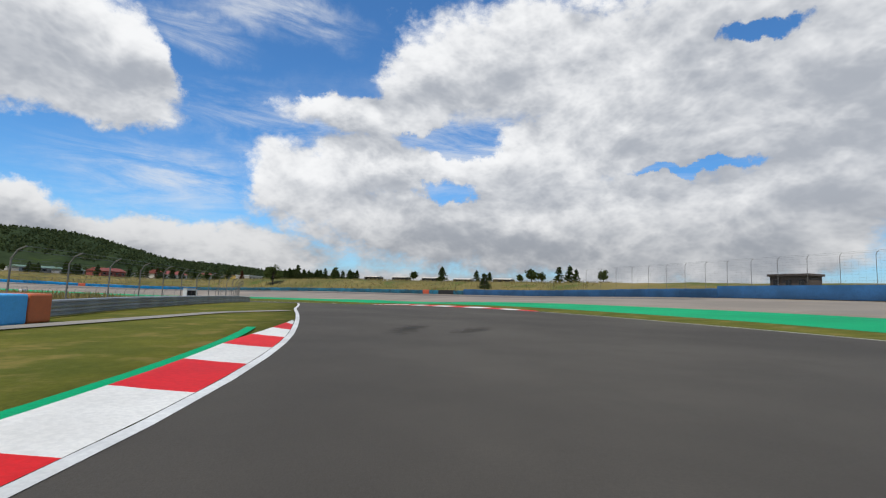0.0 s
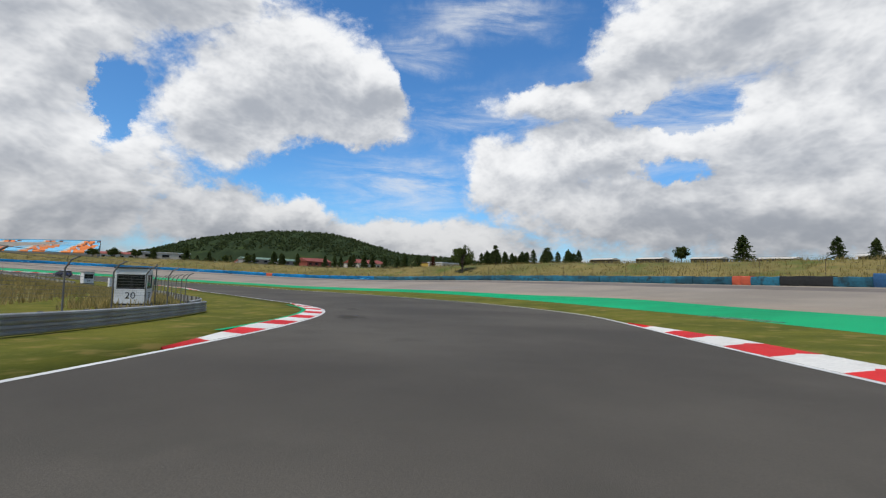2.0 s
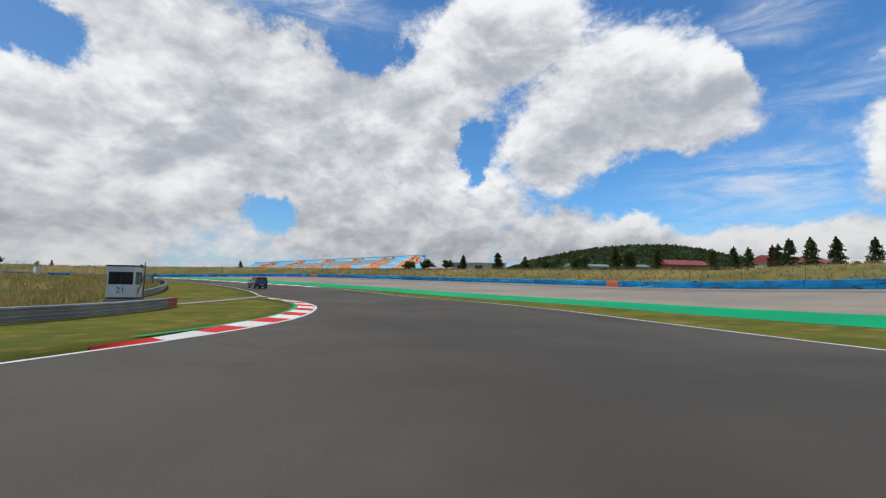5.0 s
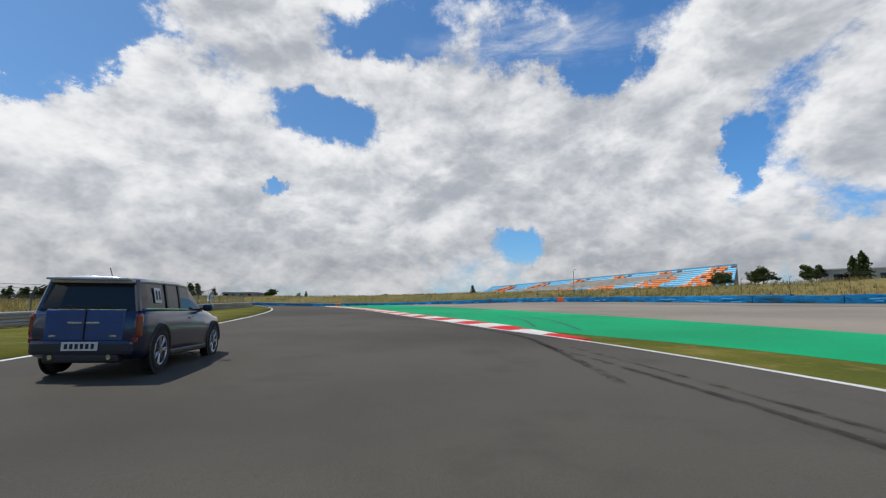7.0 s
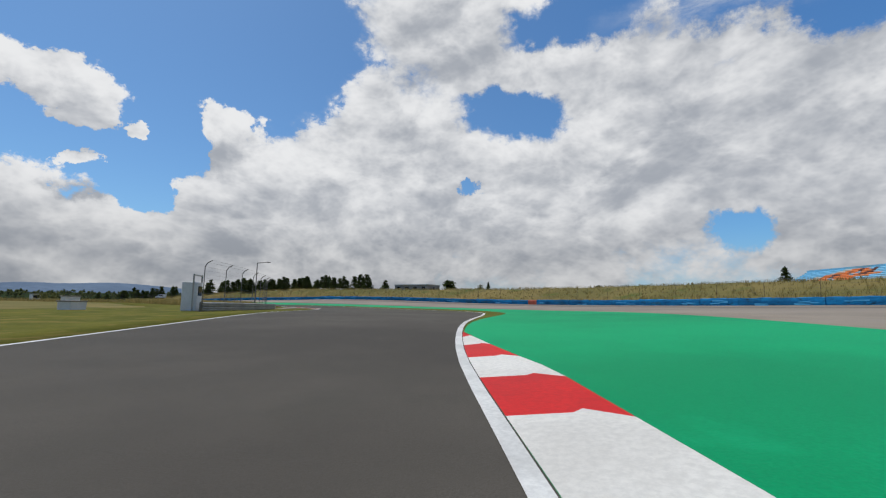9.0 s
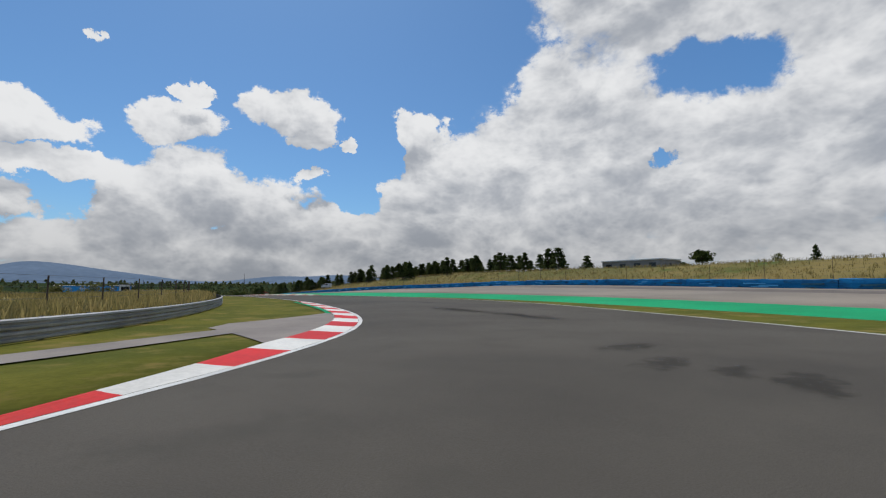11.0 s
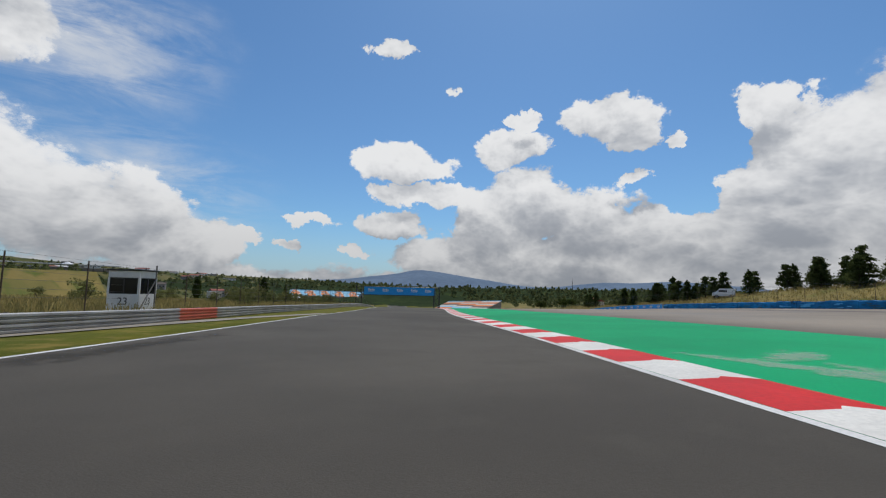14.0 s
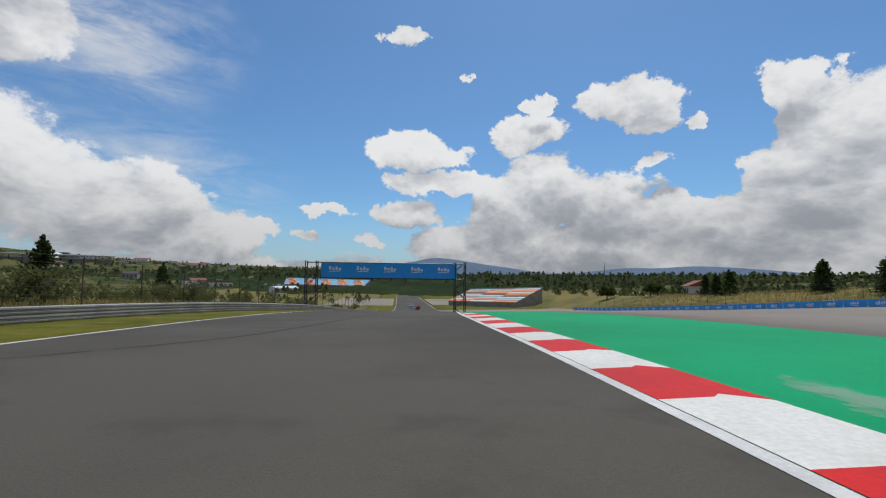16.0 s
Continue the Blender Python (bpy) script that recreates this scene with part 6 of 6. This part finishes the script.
def paddock_stand(x, y, yaw, length, z):
    """The far main stand: a long tiered block with a white canopy on posts."""
    top = empty("main_stand", Matrix.Translation((x, y, z)) @ pose(0, 0, 0, 0, 0, yaw), label="far grey main grandstand under a long white canopy", category="grandstand")
    part("body", box(0, 0, 0.5, length, 12, 11), WALL_GREY, top)
    part("canopy", box(0, 4, 10.4, length + 4, 20, 1.5, 0.3), WHITE, top, "white canopy")
    for k, (y_, z_) in enumerate(((6.6, 1.2), (6.6, 3.6), (6.6, 6.0))):
        part("tier_front", box(0, y_, z_, length, 1.2, 0.8), WHITE if k == 2 else CONCRETE, top, "pale tier front")
    for k in range(24):
        part("column", box(-length / 2 + length * (k + 0.5) / 24, 7.4, 5.0, 0.9, 0.9, 10.5), DARK if k % 3 else WALL_GREY, top)
    for k in (-0.3, 0.25):
        bm = bmesh.new()
        bmesh.ops.create_cone(bm, cap_ends=True, segments=12, radius1=9, radius2=0.5, depth=4, matrix=Matrix.Translation((length * k, 0, 12.8)))
        part("tent_roof", bm, WHITE, top, "white tent roof")


paddock_stand(476, -614, 52, 330, 17.0)


# ---------------------------------------------------------------- vehicles
CAR_BLUE = plain("dark_blue_car_paint", (0.008, 0.018, 0.055), rough=0.28, metal=0.35, coat=1.0)
CAR_DOOR = plain("bright_blue_door_paint", (0.012, 0.060, 0.23), rough=0.28, metal=0.3, coat=1.0)
CAR_SILVER = plain("silver_car_paint", (0.52, 0.53, 0.55), rough=0.3, metal=0.6, coat=1.0)
CAR_WHITE = plain("white_car_paint", (0.72, 0.72, 0.72), rough=0.3, coat=1.0)
CAR_RED = plain("red_car_paint", (0.32, 0.02, 0.02), rough=0.3, coat=1.0)
CAR_BLACK = plain("black_car_paint", (0.02, 0.021, 0.024), rough=0.28, coat=1.0)
CHROME = plain("chrome", (0.72, 0.72, 0.73), rough=0.12, metal=1.0)
RIM = plain("alloy", (0.46, 0.46, 0.47), rough=0.3, metal=0.9)
LAMP_RED = plain("red_lamp", (0.22, 0.008, 0.008), rough=0.15, coat=1.0)
LAMP_WHITE = plain("clear_lamp", (0.55, 0.55, 0.55), rough=0.1, coat=1.0)
PLATE = plain("plate", (0.74, 0.74, 0.70), rough=0.4)


def loft(sections, close_ends=True):
    """A skin through rings of equal length."""
    verts = [v for r in sections for v in r]
    n = len(sections[0])
    faces = [(i * n + j, i * n + (j + 1) % n, (i + 1) * n + (j + 1) % n, (i + 1) * n + j) for i in range(len(sections) - 1) for j in range(n)]
    if close_ends:
        faces += [tuple(range(n - 1, -1, -1)), tuple((len(sections) - 1) * n + j for j in range(n))]
    return verts, faces


def ring(y, half, belly, sill, mid, belt, crown, inset):
    right = [(half * 0.55, belly), (half * 0.90, belly + 0.03), (half * 0.985, sill), (half, mid), (half * 0.985, belt - 0.10), (half * inset, belt), (half * 0.5, belt + crown * 0.8)]
    pts = [(0, belly)] + right + [(0, belt + crown)]
    return [(x, y, z) for x, z in pts] + [(-x, y, z) for x, z in pts[-2:0:-1]]


def wheel(parent, x, y, r=0.315, w=0.2):
    side = 1 if x > 0 else -1
    bm = bmesh.new()
    prof = [(0.72, -0.5), (0.93, -0.5), (1.0, -0.36), (1.0, 0.36), (0.93, 0.5), (0.72, 0.5)]
    n = 28
    rings = [[bm.verts.new((f * w, math.cos(k / n * math.tau) * r * q, math.sin(k / n * math.tau) * r * q)) for q, f in prof] for k in range(n)]
    for k in range(n):
        for j in range(len(prof)):
            bm.faces.new((rings[k][j], rings[k][(j + 1) % 6], rings[(k + 1) % n][(j + 1) % 6], rings[(k + 1) % n][j]))
    tyre = part("wheel", bm, RUBBER, parent, "black tyre on alloy rim", smooth=True)
    tyre.location = (x, y, r)
    bm = bmesh.new()
    for k in range(7):
        a = k / 7 * math.tau
        for da in (-0.10, 0.10):
            rod_bm(bm, (side * w * 0.40, 0, 0), (side * w * 0.46, math.cos(a + da) * r * 0.72, math.sin(a + da) * r * 0.72), 0.016, 4)
    bmesh.ops.create_cone(bm, cap_ends=True, segments=12, radius1=0.05, radius2=0.05, depth=0.05, matrix=Matrix.Translation((side * w * 0.42, 0, 0)) @ Matrix.Rotation(math.pi / 2, 4, "Y"))
    n2 = 24
    for k in range(n2):
        a0, a1 = k / n2 * math.tau, (k + 1) / n2 * math.tau
        for ra in (0.70,):
            rod_bm(bm, (side * w * 0.46, math.cos(a0) * r * ra, math.sin(a0) * r * ra), (side * w * 0.46, math.cos(a1) * r * ra, math.sin(a1) * r * ra), 0.016, 4)
    part("rim", bm, RIM, tyre, "silver alloy spokes")
    bm = bmesh.new()
    bmesh.ops.create_cone(bm, cap_ends=True, segments=20, radius1=r * 0.7, radius2=r * 0.7, depth=0.02, matrix=Matrix.Translation((side * w * 0.1, 0, 0)) @ Matrix.Rotation(math.pi / 2, 4, "Y"))
    part("brake_disc", bm, DARK, tyre)
    return tyre


def hatchback(m, paint, roof_paint, label, detailed=True):
    top = empty("car", m, label=label, category="car")
    w = 0.84
    secs = [ring(-1.97, w * 0.86, 0.36, 0.44, 0.60, 0.80, 0.02, 0.9), ring(-1.93, w * 0.95, 0.26, 0.36, 0.62, 0.90, 0.03, 0.93), ring(-1.72, w, 0.20, 0.30, 0.60, 0.93, 0.03, 0.93),
            ring(-1.2, w, 0.18, 0.28, 0.58, 0.94, 0.03, 0.94), ring(0.0, w, 0.18, 0.28, 0.58, 0.95, 0.03, 0.94), ring(0.62, w, 0.18, 0.28, 0.58, 0.95, 0.04, 0.93), ring(0.95, w, 0.18, 0.28, 0.58, 0.93, 0.05, 0.88),
            ring(1.4, w * 0.985, 0.20, 0.30, 0.56, 0.86, 0.05, 0.84), ring(1.72, w * 0.95, 0.22, 0.32, 0.54, 0.77, 0.04, 0.82), ring(1.90, w * 0.86, 0.26, 0.36, 0.50, 0.66, 0.02, 0.82), ring(1.96, w * 0.78, 0.30, 0.38, 0.48, 0.58, 0.01, 0.85)]
    v, f = loft(secs)
    mesh_ob("body", v, f, paint, top, smooth=True)

    def cabin(y, half, z0, z1, top_half):
        pts = [(half, z0), (half * 0.5 + top_half * 0.5 + 0.005, (z0 + z1) / 2), (top_half, z1), (top_half * 0.6, z1 + 0.03), (0, z1 + 0.04)]
        return [(x, y, z) for x, z in pts] + [(-x, y, z) for x, z in pts[-2::-1]]

    secs = [cabin(-1.90, 0.74, 0.90, 0.92, 0.73), cabin(-1.80, 0.75, 0.90, 1.33, 0.63), cabin(-1.6, 0.765, 0.91, 1.345, 0.65), cabin(-0.4, 0.775, 0.92, 1.36, 0.66), cabin(0.10, 0.77, 0.92, 1.34, 0.65), cabin(0.72, 0.76, 0.92, 0.96, 0.72)]
    v, f = loft(secs)
    mesh_ob("glasshouse", v, f, GLASS, top, smooth=False, label="dark tinted windows")
    def slab(y, half, z):
        return [(half, y, z - 0.02), (half * 0.97, y, z + 0.035), (half * 0.5, y, z + 0.065), (0, y, z + 0.075), (-half * 0.5, y, z + 0.065), (-half * 0.97, y, z + 0.035), (-half, y, z - 0.02)]
    v, f = loft([slab(-1.90, 0.60, 1.325), slab(-1.82, 0.655, 1.34), slab(-1.4, 0.675, 1.352), slab(-0.4, 0.68, 1.365), slab(0.05, 0.67, 1.35), slab(0.16, 0.64, 1.325)])
    mesh_ob("roof", v, f, roof_paint, top, smooth=True)
    for side in (-1, 1):
        for y in (-1.27, 1.27):
            wheel(top, side * 0.755, y)
            bm = bmesh.new()
            n = 16
            for k in range(n):
                a0, a1 = k / n * math.pi, (k + 1) / n * math.pi
                rod_bm(bm, (side * 0.835, y + math.cos(a0) * 0.375, 0.33 + math.sin(a0) * 0.375), (side * 0.835, y + math.cos(a1) * 0.375, 0.33 + math.sin(a1) * 0.375), 0.028, 5)
            part("wheel_arch", bm, DARK, top, "black wheel arch trim")
            bm = bmesh.new()
            bmesh.ops.create_cone(bm, cap_ends=True, segments=24, radius1=0.37, radius2=0.37, depth=0.03, matrix=Matrix.Translation((side * 0.828, y, 0.33)) @ Matrix.Rotation(math.pi / 2, 4, "Y"))
            part("wheel_housing", bm, RUBBER, top)
        if not detailed:
            continue
        part("sill", box(side * 0.80, 0, 0.25, 0.09, 1.75, 0.10, 0.03), DARK, top, "black sill")
        part("tail_lamp", box(side * 0.765, -1.895, 0.70, 0.12, 0.12, 0.36, 0.05), LAMP_RED, top, "tall red tail lamp")
        part("reflector", box(side * 0.70, -1.93, 0.50, 0.18, 0.08, 0.08, 0.02), LAMP_RED, top)
        part("headlamp", box(side * 0.62, 1.72, 0.70, 0.24, 0.26, 0.2, 0.06), LAMP_WHITE, top)
        mir = part("mirror", box(side * 0.95, 0.52, 0.98, 0.2, 0.12, 0.13, 0.04), paint, top)
        part("mirror_arm", box(side * 0.83, 0.52, 0.95, 0.12, 0.05, 0.04), DARK, mir)
        part("door_handle", box(side * 0.845, -0.05, 0.80, 0.03, 0.16, 0.03, 0.01), CHROME, top, "chrome handle")
        part("belt_trim", box(side * 0.797, -0.55, 0.945, 0.025, 2.5, 0.018), CHROME, top, "chrome belt line")
        part("exhaust", rod_bm(bmesh.new(), (side * 0.42, -2.02, 0.27), (side * 0.42, -1.8, 0.27), 0.036, 12), CHROME, top)
        for y in (-0.42, -0.95):
            ob = part("pillar", rod_bm(bmesh.new(), (side * 0.782, y, 0.93), (side * 0.672, y + 0.03, 1.35), 0.022, 5), CAR_BLACK, top)
        part("door_wiper", rod_bm(bmesh.new(), (side * 0.18, -1.905, 0.95), (side * 0.52, -1.85, 1.02), 0.014, 5), DARK, top, "black rear wiper")
        part("grab_handle", box(side * 0.13, -1.985, 0.74, 0.2, 0.035, 0.035, 0.01), CHROME, top, "chrome tailgate handle")
    if detailed:
        part("rear_bumper", box(0, -1.94, 0.40, 1.50, 0.16, 0.22, 0.06), paint, top)
        part("diffuser", box(0, -1.93, 0.25, 1.1, 0.14, 0.12, 0.03), DARK, top)
        for side in (-1, 1):
            leaf = part("tailgate_door", box(side * 0.292, -1.958, 0.705, 0.57, 0.04, 0.43, 0.018), CAR_DOOR, top, "brighter blue rear door")
            part("badge", box(side * 0.44, -1.982, 0.56, 0.10, 0.012, 0.025), CHROME, leaf)
            part("rear_pillar", rod_bm(bmesh.new(), (side * 0.735, -1.88, 0.90), (side * 0.625, -1.80, 1.35), 0.045, 8), paint, top, "dark rear pillar")
            bm = bmesh.new()
            arc = [(0.16, 0.345), (0.34, 0.345), (0.40, 0.375), (0.46, 0.375), (0.52, 0.35), (0.70, 0.385)]
            for (x0, z0), (x1, z1) in zip(arc, arc[1:]):
                rod_bm(bm, (side * x0, -2.005 + 0.10 * x0 * x0, z0), (side * x1, -2.005 + 0.10 * x1 * x1, z1), 0.012, 5)
            part("bumper_chrome", bm, CHROME, top, "curved chrome bumper strip")
        part("door_gap", box(0, -1.97, 0.70, 0.012, 0.03, 0.46), DARK, top)
        part("window_sill", box(0, -1.925, 0.925, 1.16, 0.03, 0.014), CHROME, top, "chrome strip under rear glass")
        part("spoiler", box(0, -1.93, 1.36, 1.20, 0.20, 0.035, 0.014), roof_paint, top)
        pl = part("number_plate", box(0, -2.035, 0.42, 0.52, 0.02, 0.12, 0.005), PLATE, top, "white number plate with dark bars")
        bm = bmesh.new()
        for k in range(6):
            box_bm(bm, -0.19 + 0.076 * k, -2.048, 0.42, 0.045, 0.006, 0.07)
        part("plate_bars", bm, INK, pl)
        sq = part("race_number", box(0, 0, 0, 0.012, 0.22, 0.24), PLATE, top, "white square with dark bars on side window")
        sq.location, sq.rotation_euler = (0.727, -1.28, 1.15), (0, -0.24, 0)
        bm = bmesh.new()
        for y in (-0.05, 0.05):
            box_bm(bm, 0.009, y, 0, 0.006, 0.05, 0.15)
        part("number_bars", bm, INK, sq)
        part("antenna", rod_bm(bmesh.new(), (0, -1.35, 1.42), (0, -1.45, 1.56), 0.008, 4), DARK, top)
    return top


place_m = Matrix.Translation((-130.0, 106.55, float(spot(198.3, -5.0)[2]))) @ pose(0, 0, 0, 0, 0, 106.0) @ Matrix.Diagonal((0.88, 0.90, 1.0, 1))
hatchback(place_m, CAR_BLUE, CAR_SILVER, "dark blue estate hatchback with silver roof on track")


def track_car(s, o, paint, label, turn=0.0):
    hatchback(Matrix.Translation(spot(s, o)) @ pose(0, 0, 0, 0, 0, yaw_at(s) + turn), paint, paint, label, False)


track_car(640, -2.0, CAR_RED, "small dark red car far down the straight")
track_car(652, -3.6, CAR_WHITE, "small white car far down the straight")
track_car(662, -1.0, CAR_BLACK, "small black car far down the straight")
track_car(676, -4.5, CAR_WHITE, "small white car far down the straight")


def caravan(x, y, yaw):
    top = empty("van", Matrix.Translation((x, y, ground_at(x, y))) @ pose(0, 0, 0, 0, 0, yaw), label="small white van parked on grass behind the tyre wall", category="van")
    v, f = loft([[(px * q, y_, z_) for px, z_ in ((0.8, 0.35), (0.84, 0.8), (0.8, h * 0.75), (0.7, h), (-0.7, h), (-0.8, h * 0.75), (-0.84, 0.8), (-0.8, 0.35))] for y_, h, q in ((-2.1, 1.9, 0.95), (-1.9, 2.0, 1.0), (0.7, 2.0, 1.0), (1.4, 1.25, 0.98), (2.1, 1.05, 0.92), (2.2, 0.8, 0.85))])
    mesh_ob("body", v, f, CAR_WHITE, top, smooth=False)
    for side in (-1, 1):
        part("window", box(side * 0.80, 0.1, 1.45, 0.08, 1.6, 0.4), GLASS, top)
        for yy in (-1.3, 1.3):
            wheel(top, side * 0.75, yy, 0.31)
    part("windscreen", box(0, 1.06, 1.5, 1.4, 0.1, 0.5), GLASS, top)


caravan(-290.0, -134.5, 235)
